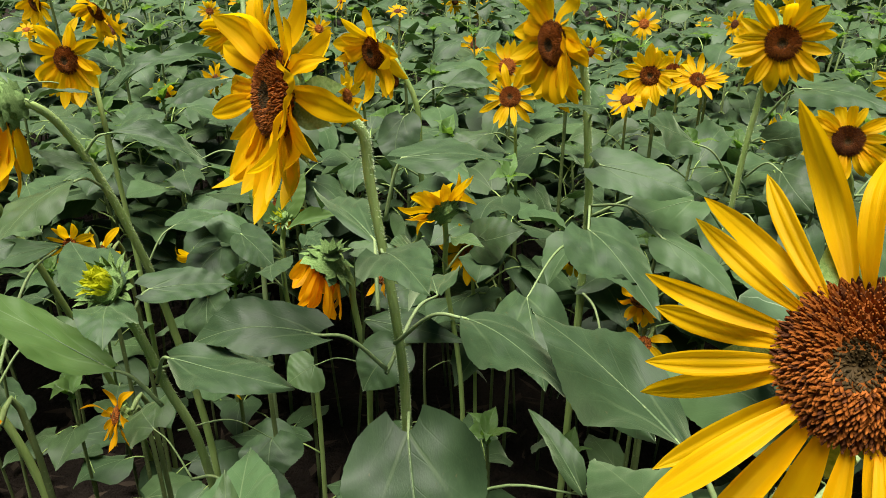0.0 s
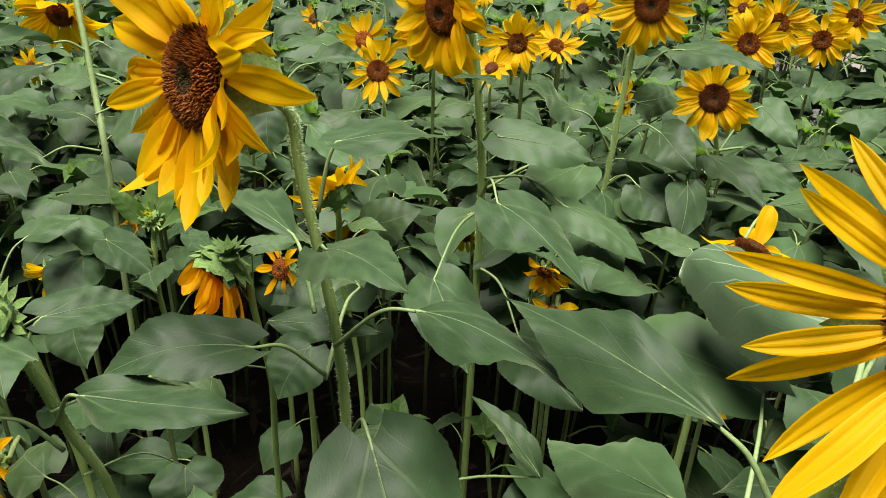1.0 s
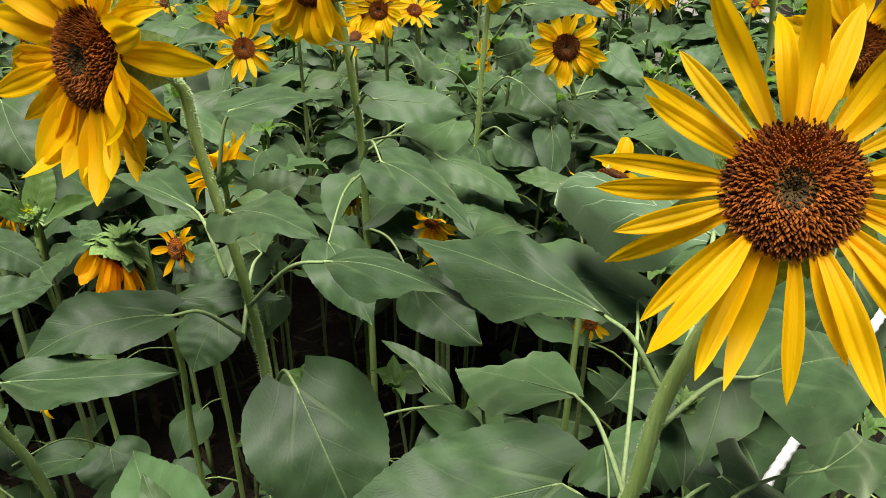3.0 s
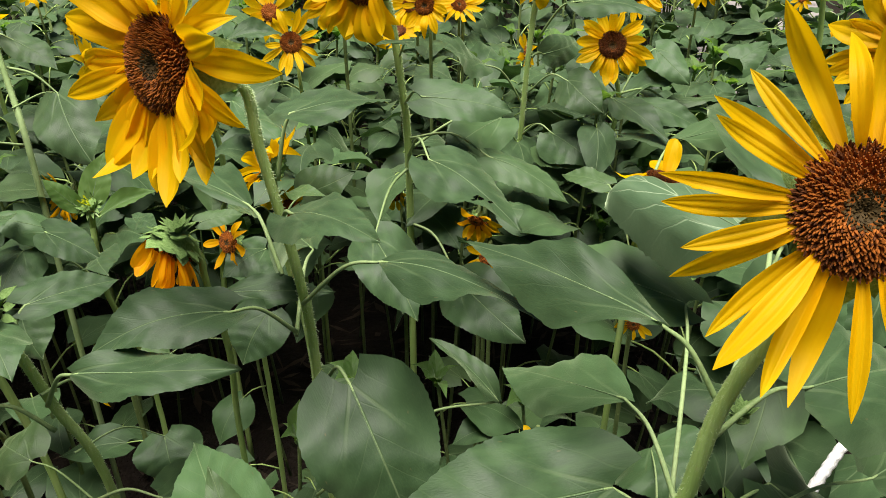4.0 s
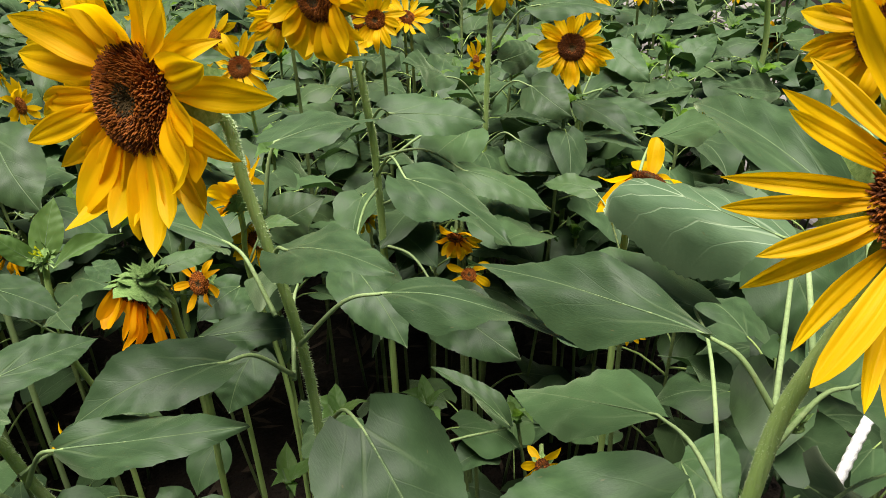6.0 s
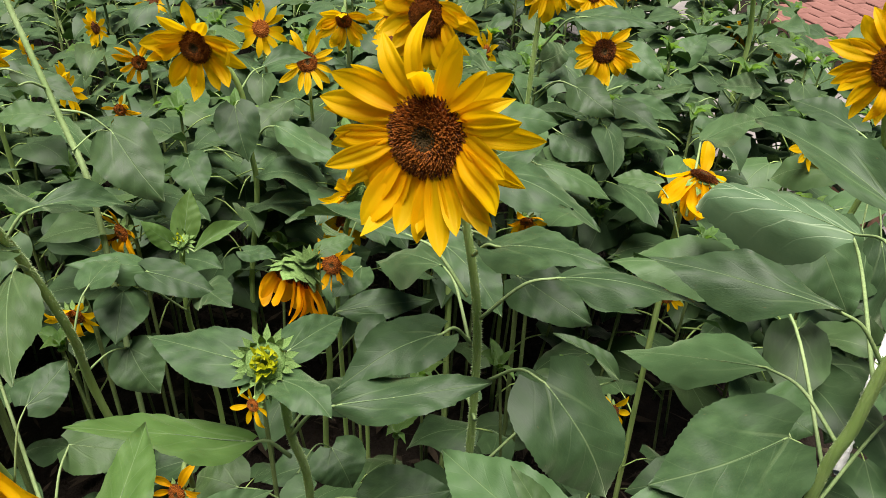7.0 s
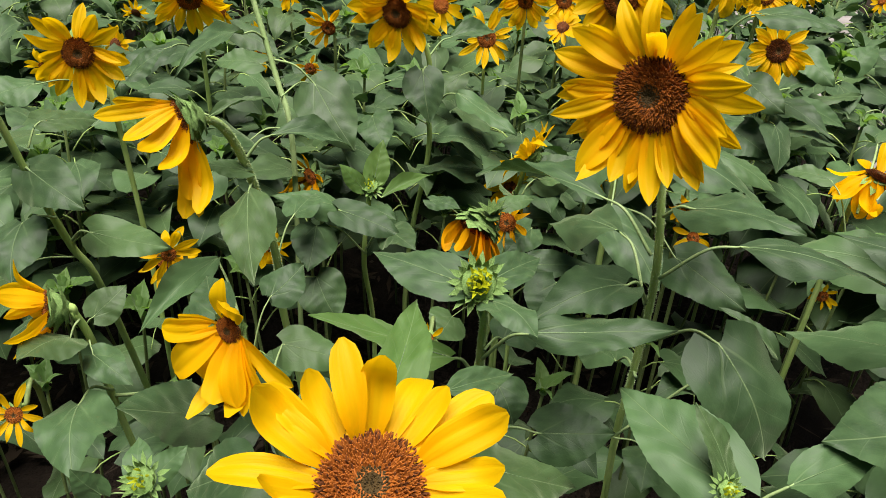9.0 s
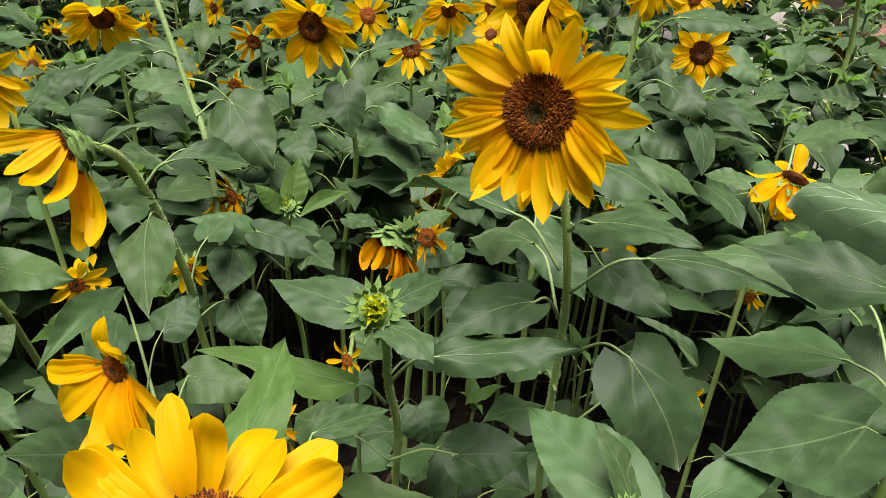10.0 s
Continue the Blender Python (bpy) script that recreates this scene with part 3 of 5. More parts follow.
leaf('R', (0.326, 0.430, 1.060), (0.425, 0.612, 1.040), (0.338, 0.795, 1.032), 0.080, 'fold', hint=(-0.25, -0.28, 1.0), tone='under')
leaf('R', (0.341, 0.421, 1.120), (0.490, 0.625, 1.055), (0.462, 0.860, 1.075), 0.085, 'arch', hint=(-0.35, -0.45, 0.85))
leaf('R', (0.312, 0.437, 0.985), (0.410, 0.485, 0.985), (0.560, 0.560, 0.930), 0.115, 'droop', hint=(0.2, -0.3, 1))
leaf('R', (0.301, 0.443, 0.870), (0.416, 0.720, 0.900), (0.250, 0.840, 0.887), 0.105, 'droop', hint=(0, -0.5, 1))
leaf('R', (0.302, 0.446, 0.800), (0.429, 0.520, 0.841), (0.548, 0.500, 0.684), 0.1, 'droop', hint=(0.1, -0.6, 1))
leaf('R', (0.301, 0.446, 0.820), (0.340, 0.580, 0.834), (0.363, 0.520, 0.834), 0.1, 'droop', hint=(0, -0.6, 1))
leaf('R', (0.313, 0.437, 0.990), (0.571, 0.800, 0.900), (0.600, 0.720, 0.802), 0.120, 'droop', hint=(-0.2, -0.9, 0.4))
leaf('R', (0.302, 0.448, 0.780), (0.557, 0.550, 0.802), (0.683, 0.660, 0.735), 0.09, 'droop', hint=(0, -0.6, 1))
side_bud('R', (0.343, 0.455, 0.989), .016)
# the flower below the camera

plant('F', [(-0.340, 0.360, 0.000), (-0.340, 0.355, 0.600), (-0.342, 0.340, 0.940), (-0.350, 0.300, 1.088), (-0.360, 0.262, 1.143)], 0.009, 0.0075, 'hairy green sunflower with a wide yellow head close below')
head('F', (-0.370, 0.248, 1.146), (0.02, -0.40, 0.90), 0.082, 0.030, 22, 0, 0.34, 'open', broad=1.05, thin=2)
leaf('F', (-0.343, 0.335, 0.980), (-0.352, 0.345, 1.115), (-0.322, 0.435, 1.128), 0.042, 'flat', hint=(-0.2, -0.8, 1), tone='young')
leaf('F', (-0.343, 0.335, 1.000), (-0.308, 0.370, 1.096), (-0.250, 0.400, 1.081), 0.026, 'flat', hint=(0, -0.5, 1))
leaf('F', (-0.342, 0.335, 0.950), (-0.288, 0.360, 1.030), (-0.192, 0.380, 0.966), 0.055, 'flat', hint=(0, -0.5, 1))
leaf('F', (-0.342, 0.340, 0.900), (-0.459, 0.400, 0.998), (-0.510, 0.420, 0.955), 0.06, 'flat', hint=(0, -0.5, 1))
# the bud beside the near leaves

plant('F2', [(-0.010, 0.420, 0.000), (-0.010, 0.420, 0.600), (-0.012, 0.420, 0.840), (-0.030, 0.400, 0.920)], 0.0053, 0.0044, 'young green sunflower with a small opening bud')
head('F2', (-0.031, 0.400, 0.919), (0, -0.6, 0.8), 0.026, 0.01, 12, 0, 0.7, 'bud')
leaf('F2', (-0.012, 0.420, 0.820), (-0.016, 0.420, 0.902), (-0.078, 0.561, 0.901), 0.085, 'flat', hint=(-0.1, -0.5, 1))
leaf('F2', (-0.012, 0.420, 0.830), (-0.019, 0.420, 0.909), (-0.043, 0.469, 0.965), 0.034, 'flat', hint=(0.5, -1, 0.3))
leaf('F2', (-0.012, 0.420, 0.800), (0.038, 0.410, 0.905), (0.158, 0.440, 0.907), 0.05, 'flat', hint=(0, -0.5, 1))
# the nodding flower seen from the side

plant('LL', [(-0.430, 1.000, 0.000), (-0.430, 0.990, 0.450), (-0.457, 0.970, 0.718), (-0.458, 0.940, 0.834), (-0.475, 0.910, 0.956), (-0.489, 0.885, 1.030), (-0.507, 0.865, 1.078), (-0.532, 0.845, 1.101)], 0.0062, 0.0053, 'hairy green sunflower with a nodding yellow head', hairs=1)
head('LL', (-0.545, 0.838, 1.095), (-0.88, -0.38, -0.22), 0.088, 0.026, 15, 0.75, 0.45, 'open', back=1, twist=0.6, rays=((100, 0.95, 0.45, 0.088, 0.066), (75, 1.05, 0.75, 0.070, 0.06), (50, 1.0, 0.95, 0.064, 0.07), (120, 0.8, 0.4, 0.066, 0.06), (300, 0.45, 0.9, 0.070, 0.075), (290, 0.25, 1.2, 0.090, 0.10), (270, -0.1, 1.0, 0.094, 0.10), (250, 0.1, 1.1, 0.080, 0.09), (320, -0.2, 1.8, 0.080, 0.09), (20, 0.95, 1.3, 0.060, 0.07)))
leaf('LL', (-0.528, 0.850, 1.096), (-0.515, 0.850, 1.097), (-0.446, 0.880, 1.107), 0.018, 'arch')
leaf('LL', (-0.481, 0.905, 0.971), (-0.482, 0.880, 1.008), (-0.543, 0.860, 1.030), 0.03, 'flat')
leaf('LL', (-0.484, 0.890, 1.019), (-0.450, 0.900, 1.047), (-0.347, 0.930, 1.016), 0.036, 'arch', hint=(0, -0.2, 1))
leaf('LL', (-0.476, 0.910, 0.960), (-0.480, 0.851, 0.993), (-0.467, 0.690, 0.968), 0.068, 'droop', hint=(0, -0.45, 1))
leaf('LL', (-0.458, 0.940, 0.829), (-0.431, 0.980, 0.881), (-0.398, 1.060, 0.873), 0.05, 'flat')
leaf('LL', (-0.459, 0.960, 0.753), (-0.403, 1.000, 0.754), (-0.370, 0.950, 0.700), 0.08, 'droop', hint=(0, -0.7, 0.7))
# the plant at the field's left

plant('S', [(-0.729, 1.200, 0.000), (-0.718, 1.150, 0.290), (-0.730, 1.020, 0.727), (-0.753, 1.000, 0.823), (-0.766, 0.980, 0.902), (-0.782, 0.970, 0.983), (-0.795, 0.960, 1.063), (-0.807, 0.950, 1.119)], 0.0062, 0.0048, 'slender green sunflower leaning over its neighbours')
head('S', (-0.808, 0.930, 1.150), (-0.5, -0.8, 0.1), 0.075, 0.026, 18, 0.3, 0.1, 'open')
leaf('S', (-0.778, 0.970, 0.970), (-0.771, 0.960, 0.975), (-0.685, 0.880, 0.957), 0.07, 'droop', hint=(0, -0.6, 0.8))
leaf('S', (-0.755, 1.000, 0.833), (-0.715, 0.970, 0.868), (-0.592, 0.900, 0.882), 0.065, 'flat', hint=(0, -0.6, 0.8))
leaf('S', (-0.758, 0.980, 0.888), (-0.792, 0.950, 0.899), (-0.790, 0.860, 0.860), 0.08, 'droop', hint=(0, -0.7, 0.7))
leaf('S', (-0.768, 0.970, 1.001), (-0.756, 1.000, 1.025), (-0.697, 1.050, 1.004), 0.05, 'flat')
leaf('S', (-0.752, 1.000, 0.808), (-0.827, 0.950, 0.811), (-0.872, 0.900, 0.802), 0.07, 'droop')
# the small side facing flower

plant('LR', [(-0.620, 0.720, 0.000), (-0.620, 0.715, 0.500), (-0.646, 0.700, 0.814), (-0.650, 0.690, 0.902), (-0.658, 0.680, 0.951)], 0.0048, 0.0044, 'hairy green sunflower with a side facing head')
head('LR', (-0.679, 0.677, 0.955), (-0.95, -0.25, 0.05), 0.066, 0.02, 14, 0.35, 0.85, 'open', back=1, broad=1.2)
leaf('LR', (-0.653, 0.690, 0.918), (-0.642, 0.690, 0.932), (-0.609, 0.720, 0.953), 0.04, 'flat', hint=(0, -0.8, 0.6))
leaf('LR', (-0.652, 0.690, 0.902), (-0.641, 0.660, 0.904), (-0.595, 0.620, 0.893), 0.04, 'droop', hint=(0, -0.6, 0.8))
leaf('LR', (-0.653, 0.680, 0.938), (-0.660, 0.660, 0.928), (-0.691, 0.600, 0.951), 0.06, 'droop')
leaf('LR', (-0.643, 0.700, 0.815), (-0.653, 0.620, 0.870), (-0.639, 0.520, 0.865), 0.075, 'droop', hint=(0, -0.9, 0.5))
leaf('LR', (-0.641, 0.700, 0.806), (-0.530, 0.660, 0.803), (-0.604, 0.580, 0.900), 0.075, 'flat', hint=(0, -0.6, 0.8))
# the ragged flower with broad drooping petals

plant('G', [(-0.430, 0.660, 0.000), (-0.435, 0.655, 0.600), (-0.464, 0.640, 0.807), (-0.475, 0.625, 0.904), (-0.479, 0.612, 0.955)], 0.0053, 0.0044, 'green sunflower with a ragged drooping yellow head')
head('G', (-0.485, 0.590, 0.985), (-0.52, -0.80, 0.18), 0.07, 0.014, 14, 1.0, 0.15, 'open', back=1, rays=((72, 0.35, -0.1, 0.046, 0.089), (108, 0.15, -0.1, 0.042, 0.085), (183, 0.35, 0.18, 0.066, 0.071), (172, 0.2, 0.25, 0.052, 0.059), (205, 0.55, 0.5, 0.072, 0.101), (228, 0.35, 0.75, 0.064, 0.101), (245, 0.15, 1, 0.083, 0.071), (278, 0.75, 0.65, 0.064, 0.113), (300, 0.3, 1, 0.068, 0.106), (318, 0.2, 0.85, 0.072, 0.101), (335, 0.15, 0.6, 0.077, 0.095), (322, 0.65, 0.9, 0.066, 0.106), (350, 0.2, 0.55, 0.072, 0.071)))
leaf('G', (-0.471, 0.620, 0.916), (-0.447, 0.640, 0.986), (-0.412, 0.680, 0.999), 0.045, 'flat', hint=(0, -0.7, 0.7))
leaf('G', (-0.471, 0.630, 0.875), (-0.482, 0.660, 0.798), (-0.506, 0.690, 0.840), 0.035, 'flat', hint=(-0.6, -0.8, 0.2))
leaf('G', (-0.478, 0.620, 0.933), (-0.509, 0.680, 0.933), (-0.527, 0.750, 0.939), 0.055, 'flat', hint=(0, -0.8, 0.5))
leaf('G', (-0.464, 0.640, 0.807), (-0.529, 0.860, 0.889), (-0.612, 0.740, 0.869), 0.045, 'arch', hint=(0, -0.6, 0.8))
leaf('G', (-0.464, 0.640, 0.807), (-0.444, 0.720, 0.854), (-0.363, 0.700, 0.838), 0.06, 'droop')

plant('Q', [(-0.530, 0.470, 0.000), (-0.540, 0.460, 0.600), (-0.554, 0.455, 0.916)], 0.0044, 0.0035, 'young green sunflower with a closed bud')
head('Q', (-0.552, 0.448, 0.940), (-0.2, -0.6, 0.75), 0.018, 0.012, 10, 0, 1.0, 'bud')
leaf('Q', (-0.540, 0.460, 0.880), (-0.547, 0.460, 0.925), (-0.519, 0.490, 0.934), 0.026, 'flat', hint=(0, -0.8, 0.6))
leaf('Q', (-0.540, 0.460, 0.880), (-0.558, 0.460, 0.930), (-0.563, 0.500, 0.940), 0.028, 'flat', hint=(0, -0.8, 0.6))
leaf('Q', (-0.540, 0.460, 0.880), (-0.584, 0.440, 0.935), (-0.603, 0.440, 0.969), 0.025, 'flat', hint=(0, -0.8, 0.6))
# the hanging spent head

plant('E', [(-0.130, 1.000, 0.000), (-0.135, 0.990, 0.500), (-0.124, 0.960, 0.688), (-0.135, 0.945, 0.816), (-0.136, 0.940, 0.860), (-0.149, 0.935, 0.893)], 0.0048, 0.0044, 'green sunflower with a nodding spent head')
head('E', (-0.168, 0.930, 0.880), (-0.50, -0.38, -0.70), 0.078, 0.029, 22, 1.2, 0.35, 'spent', back=1, rays=((20, 0.7, 0.9, 0.052, 0.07), (50, 0.6, 1.2, 0.050, 0.07), (80, 0.5, 1.6, 0.046, 0.07), (-10, 0.8, 0.9, 0.054, 0.07), (-40, 0.8, 0.9, 0.050, 0.07), (-70, 0.9, 0.8, 0.048, 0.06), (-100, 0.9, 0.8, 0.045, 0.06), (-130, 0.8, 0.9, 0.046, 0.06), (-160, 0.8, 1.0, 0.048, 0.06), (120, 0.6, 1.4, 0.046, 0.06), (150, 0.7, 1.2, 0.048, 0.06), (175, 0.7, 1.0, 0.050, 0.06), (5, 0.35, 0.8, 0.058, 0.06), (35, 0.4, 1.0, 0.055, 0.06), (-25, 0.4, 0.8, 0.055, 0.06)))
side_bud('E', (-0.150, 0.915, 0.908), 0.026)
leaf('E', (-0.133, 0.945, 0.842), (-0.129, 0.940, 0.909), (-0.077, 0.960, 0.908), 0.03, 'flat')
leaf('E', (-0.135, 0.945, 0.816), (-0.228, 1.000, 0.887), (-0.187, 0.960, 0.894), 0.03, 'flat')
leaf('E', (-0.130, 0.955, 0.738), (-0.112, 0.930, 0.809), (0.032, 0.930, 0.802), 0.05, 'flat', hint=(0, -0.6, 0.8))
leaf('E', (-0.126, 0.960, 0.712), (-0.194, 0.930, 0.716), (-0.225, 0.900, 0.697), 0.07, 'droop', hint=(0, -0.7, 0.7))
leaf('E', (-0.124, 0.960, 0.688), (-0.050, 0.880, 0.810), (-0.084, 0.840, 0.759), 0.08, 'droop', hint=(0, -0.7, 0.7))

plant('E2', [(-0.090, 1.060, 0.000), (-0.090, 1.050, 0.500), (-0.095, 1.030, 0.736), (-0.096, 1.000, 0.832)], 0.0044, 0.0035, 'green sunflower with a withering orange head')
head('E2', (-0.107, 0.985, 0.852), (-0.5, -0.7, 0.3), 0.042, 0.015, 9, 0.3, 0.3, 'spent')
leaf('E2', (-0.096, 1.020, 0.763), (-0.061, 1.000, 0.831), (-0.115, 0.950, 0.818), 0.06, 'droop', hint=(0, -0.7, 0.7))
# the green bud among young leaves

plant('C', [(-0.300, 1.140, 0.000), (-0.300, 1.140, 0.500), (-0.321, 1.100, 0.702), (-0.315, 1.090, 0.827)], 0.0048, 0.004, 'young green sunflower with a tight green bud')
head('C', (-0.312, 1.085, 0.869), (-0.1, -0.65, 0.75), 0.026, 0.012, 10, 0, 1.1, 'bud')
leaf('C', (-0.312, 1.090, 0.854), (-0.306, 1.090, 0.872), (-0.288, 1.130, 0.927), 0.042, 'flat', hint=(0.2, -1, 0.3), tone='young')
leaf('C', (-0.312, 1.090, 0.848), (-0.295, 1.070, 0.854), (-0.209, 1.100, 0.879), 0.024, 'arch', tone='young')
leaf('C', (-0.317, 1.090, 0.848), (-0.326, 1.080, 0.868), (-0.361, 1.080, 0.911), 0.03, 'flat', hint=(0, -0.8, 0.6), tone='young')
leaf('C', (-0.317, 1.090, 0.806), (-0.345, 1.070, 0.829), (-0.467, 1.060, 0.870), 0.05, 'droop')
leaf('C', (-0.317, 1.090, 0.795), (-0.364, 1.050, 0.845), (-0.271, 0.980, 0.837), 0.055, 'flat', hint=(0, -0.5, 0.8))
leaf('C', (-0.319, 1.090, 0.744), (-0.286, 1.020, 0.821), (-0.255, 0.940, 0.840), 0.06, 'droop', hint=(0, -0.7, 0.7))
leaf('C', (-0.319, 1.090, 0.733), (-0.400, 1.050, 0.817), (-0.415, 0.970, 0.786), 0.075, 'droop', hint=(0, -0.8, 0.6))
# the straight stemmed flower behind

plant('B', [(0.150, 1.210, 0.000), (0.150, 1.205, 0.500), (0.148, 1.200, 0.866), (0.140, 1.190, 0.980), (0.125, 1.185, 1.100), (0.110, 1.175, 1.145)], 0.0066, 0.0053, 'tall green sunflower with a side turned yellow head', hairs=1)
head('B', (0.083, 1.148, 1.150), (-0.68, -0.72, -0.05), 0.092, 0.03, 18, 0.7, 0.12, 'open', broad=1.35)
leaf('B', (0.147, 1.200, 0.870), (0.165, 1.020, 0.945), (0.268, 0.888, 0.908), 0.092, 'droop', hint=(0.1, -0.45, 0.9), holed=True)
leaf('B', (0.147, 1.200, 0.900), (0.260, 1.100, 0.909), (0.366, 1.030, 0.865), 0.065, 'droop', hint=(0.1, -0.5, 0.9))
leaf('B', (0.143, 1.190, 0.960), (0.164, 1.120, 0.997), (0.292, 1.100, 0.978), 0.075, 'flat', hint=(0, -0.5, 0.9))
leaf('B', (0.147, 1.200, 0.880), (0.298, 1.220, 0.920), (0.193, 1.100, 0.913), 0.085, 'flat', hint=(0, -0.6, 0.8))
leaf('B', (0.147, 1.200, 0.850), (0.087, 1.050, 0.811), (0.139, 0.920, 0.754), 0.1, 'droop', hint=(0, -0.7, 0.7))
leaf('B', (0.150, 1.200, 0.750), (0.207, 1.020, 0.747), (0.286, 0.900, 0.721), 0.1, 'droop', hint=(0, -0.7, 0.7))
leaf('B', (0.135, 1.190, 1.030), (0.154, 1.120, 1.075), (0.100, 1.060, 1.091), 0.03, 'flat')
leaf('B', (0.147, 1.200, 0.820), (0.305, 1.150, 0.844), (0.343, 1.050, 0.841), 0.07, 'droop')
# the flower turned away, and smaller ones below it

plant('K', [(-0.030, 1.160, 0.000), (-0.030, 1.160, 0.500), (-0.058, 1.140, 0.763), (-0.054, 1.120, 0.849), (-0.054, 1.110, 0.882)], 0.0044, 0.004, 'green sunflower with its head turned away')
head('K', (-0.052, 1.090, 0.912), (-0.58, 0.42, 0.55), 0.064, 0.019, 19, 0.0, 0.30, 'open', back=1, broad=1.15)
leaf('K', (-0.054, 1.120, 0.844), (-0.034, 1.080, 0.875), (0.024, 1.040, 0.889), 0.03, 'flat')
leaf('K', (-0.056, 1.130, 0.800), (-0.084, 1.060, 0.859), (-0.109, 1.020, 0.883), 0.045, 'flat')
leaf('K', (-0.056, 1.130, 0.789), (-0.019, 1.160, 0.830), (0.063, 1.140, 0.876), 0.075, 'droop', hint=(0, -0.8, 0.5))

plant('K2', [(-0.020, 1.260, 0.000), (-0.030, 1.250, 0.500), (-0.040, 1.240, 0.740)], 0.0035, 0.0031, 'small green sunflower with a few petals')
head('K2', (-0.044, 1.216, 0.780), (-0.1, -0.9, 0.25), 0.052, 0.015, 13, 0.3, 0.2, 'open')
# the flowers of the second row

plant('D', [(-0.210, 1.400, 0.000), (-0.210, 1.390, 0.500), (-0.176, 1.385, 0.762), (-0.179, 1.380, 0.861), (-0.184, 1.375, 0.975), (-0.225, 1.365, 1.065)], 0.0057, 0.0048, 'green sunflower with drooping pointed yellow petals')
head('D', (-0.248, 1.337, 1.070), (-0.48, -0.85, -0.05), 0.088, 0.027, 17, 0.6, 0.15, 'open', broad=1.15)
leaf('D', (-0.184, 1.375, 0.953), (-0.198, 1.345, 0.960), (-0.190, 1.280, 0.885), 0.078, 'droop', hint=(0, -0.8, 0.6))
leaf('D', (-0.176, 1.380, 0.861), (-0.134, 1.330, 0.922), (-0.042, 1.220, 0.888), 0.06, 'flat', hint=(0, -0.4, 1))
leaf('D', (-0.184, 1.375, 0.975), (-0.141, 1.400, 1.004), (-0.044, 1.420, 1.006), 0.04, 'arch')
leaf('D', (-0.177, 1.380, 0.837), (-0.289, 1.360, 0.866), (-0.270, 1.280, 0.831), 0.07, 'droop', hint=(0, -0.8, 0.5))

plant('M', [(-0.440, 1.230, 0.000), (-0.440, 1.230, 0.500), (-0.436, 1.240, 0.863), (-0.461, 1.290, 0.980), (-0.510, 1.380, 1.151), (-0.514, 1.400, 1.189)], 0.0053, 0.0044, 'tall green sunflower rising above the rows', hairs=0.6, skin=PETIOLE)
head('M', (-0.519, 1.420, 1.215), (-0.2, -0.9, 0.1), 0.08, 0.027, 18, 0.4, 0.1, 'open')
leaf('M', (-0.465, 1.310, 0.996), (-0.395, 1.300, 0.955), (-0.330, 1.200, 0.872), 0.105, 'droop', hint=(0, -0.7, 0.7))
leaf('M', (-0.469, 1.320, 1.022), (-0.509, 1.280, 1.050), (-0.597, 1.120, 1.043), 0.04, 'arch')
leaf('M', (-0.458, 1.290, 0.970), (-0.484, 1.330, 0.980), (-0.570, 1.360, 0.975), 0.06, 'flat')
leaf('M', (-0.452, 1.260, 0.948), (-0.389, 1.360, 0.921), (-0.342, 1.420, 0.928), 0.06, 'flat')
leaf('M', (-0.438, 1.230, 0.900), (-0.504, 1.180, 0.905), (-0.559, 1.120, 0.955), 0.07, 'droop')

plant('J', [(-0.620, 1.620, 0.000), (-0.620, 1.620, 0.600), (-0.620, 1.600, 1.000)], 0.0053, 0.0044, 'green sunflower with hanging petals and a curled petal on its disc')
head('J', (-0.626, 1.544, 1.030), (0.05, -0.85, -0.35), 0.08, 0.024, 15, 0.65, 0.2, 'open')
leaf('J', (-0.620, 1.605, 0.950), (-0.550, 1.560, 0.970), (-0.460, 1.500, 0.930), 0.06, 'flat')
leaf('J', (-0.620, 1.605, 0.900), (-0.680, 1.550, 0.930), (-0.780, 1.470, 0.880), 0.07, 'droop')

plant('I', [(-0.700, 1.220, 0.000), (-0.700, 1.220, 0.600), (-0.715, 1.210, 1.000)], 0.0053, 0.0044, 'green sunflower with drooping yellow petals')
head('I', (-0.743, 1.185, 1.052), (0.05, -0.98, 0.1), 0.078, 0.023, 17, 0.5, 0.12, 'open')
leaf('I', (-0.710, 1.215, 0.980), (-0.678, 1.200, 1.010), (-0.625, 1.220, 1.045), 0.04, 'flat')
leaf('I', (-0.700, 1.220, 0.950), (-0.804, 1.150, 1.017), (-0.860, 1.100, 1.012), 0.06, 'flat')

plant('T', [(-0.030, 1.600, 0.000), (-0.030, 1.580, 0.600), (-0.040, 1.550, 0.930)], 0.0044, 0.0035, 'slender green sunflower with a star shaped yellow head')
head('T', (-0.046, 1.520, 0.962), (0.12, -0.88, 0.42), 0.062, 0.0195, 14, 0.08, 0.12, 'open', thin=1)
leaf('T', (-0.035, 1.570, 0.850), (-0.090, 1.530, 0.880), (-0.170, 1.470, 0.840), 0.06, 'flat')

plant('U', [(0.540, 1.450, 0.000), (0.535, 1.440, 0.600), (0.554, 1.420, 0.857), (0.522, 1.410, 0.955)], 0.0048, 0.0044, 'green sunflower with a dark disc and yellow petals')
head('U', (0.520, 1.388, 0.982), (-0.22, -0.92, 0.22), 0.068, 0.0235, 19, 0.25, 0.08, 'open', dark=1)
leaf('U', (0.554, 1.420, 0.846), (0.518, 1.360, 0.897), (0.584, 1.220, 0.869), 0.065, 'flat', hint=(0, -0.6, 0.8))
leaf('U', (0.555, 1.420, 0.835), (0.575, 1.400, 0.876), (0.711, 1.360, 0.822), 0.06, 'flat', hint=(0, -0.5, 0.9))
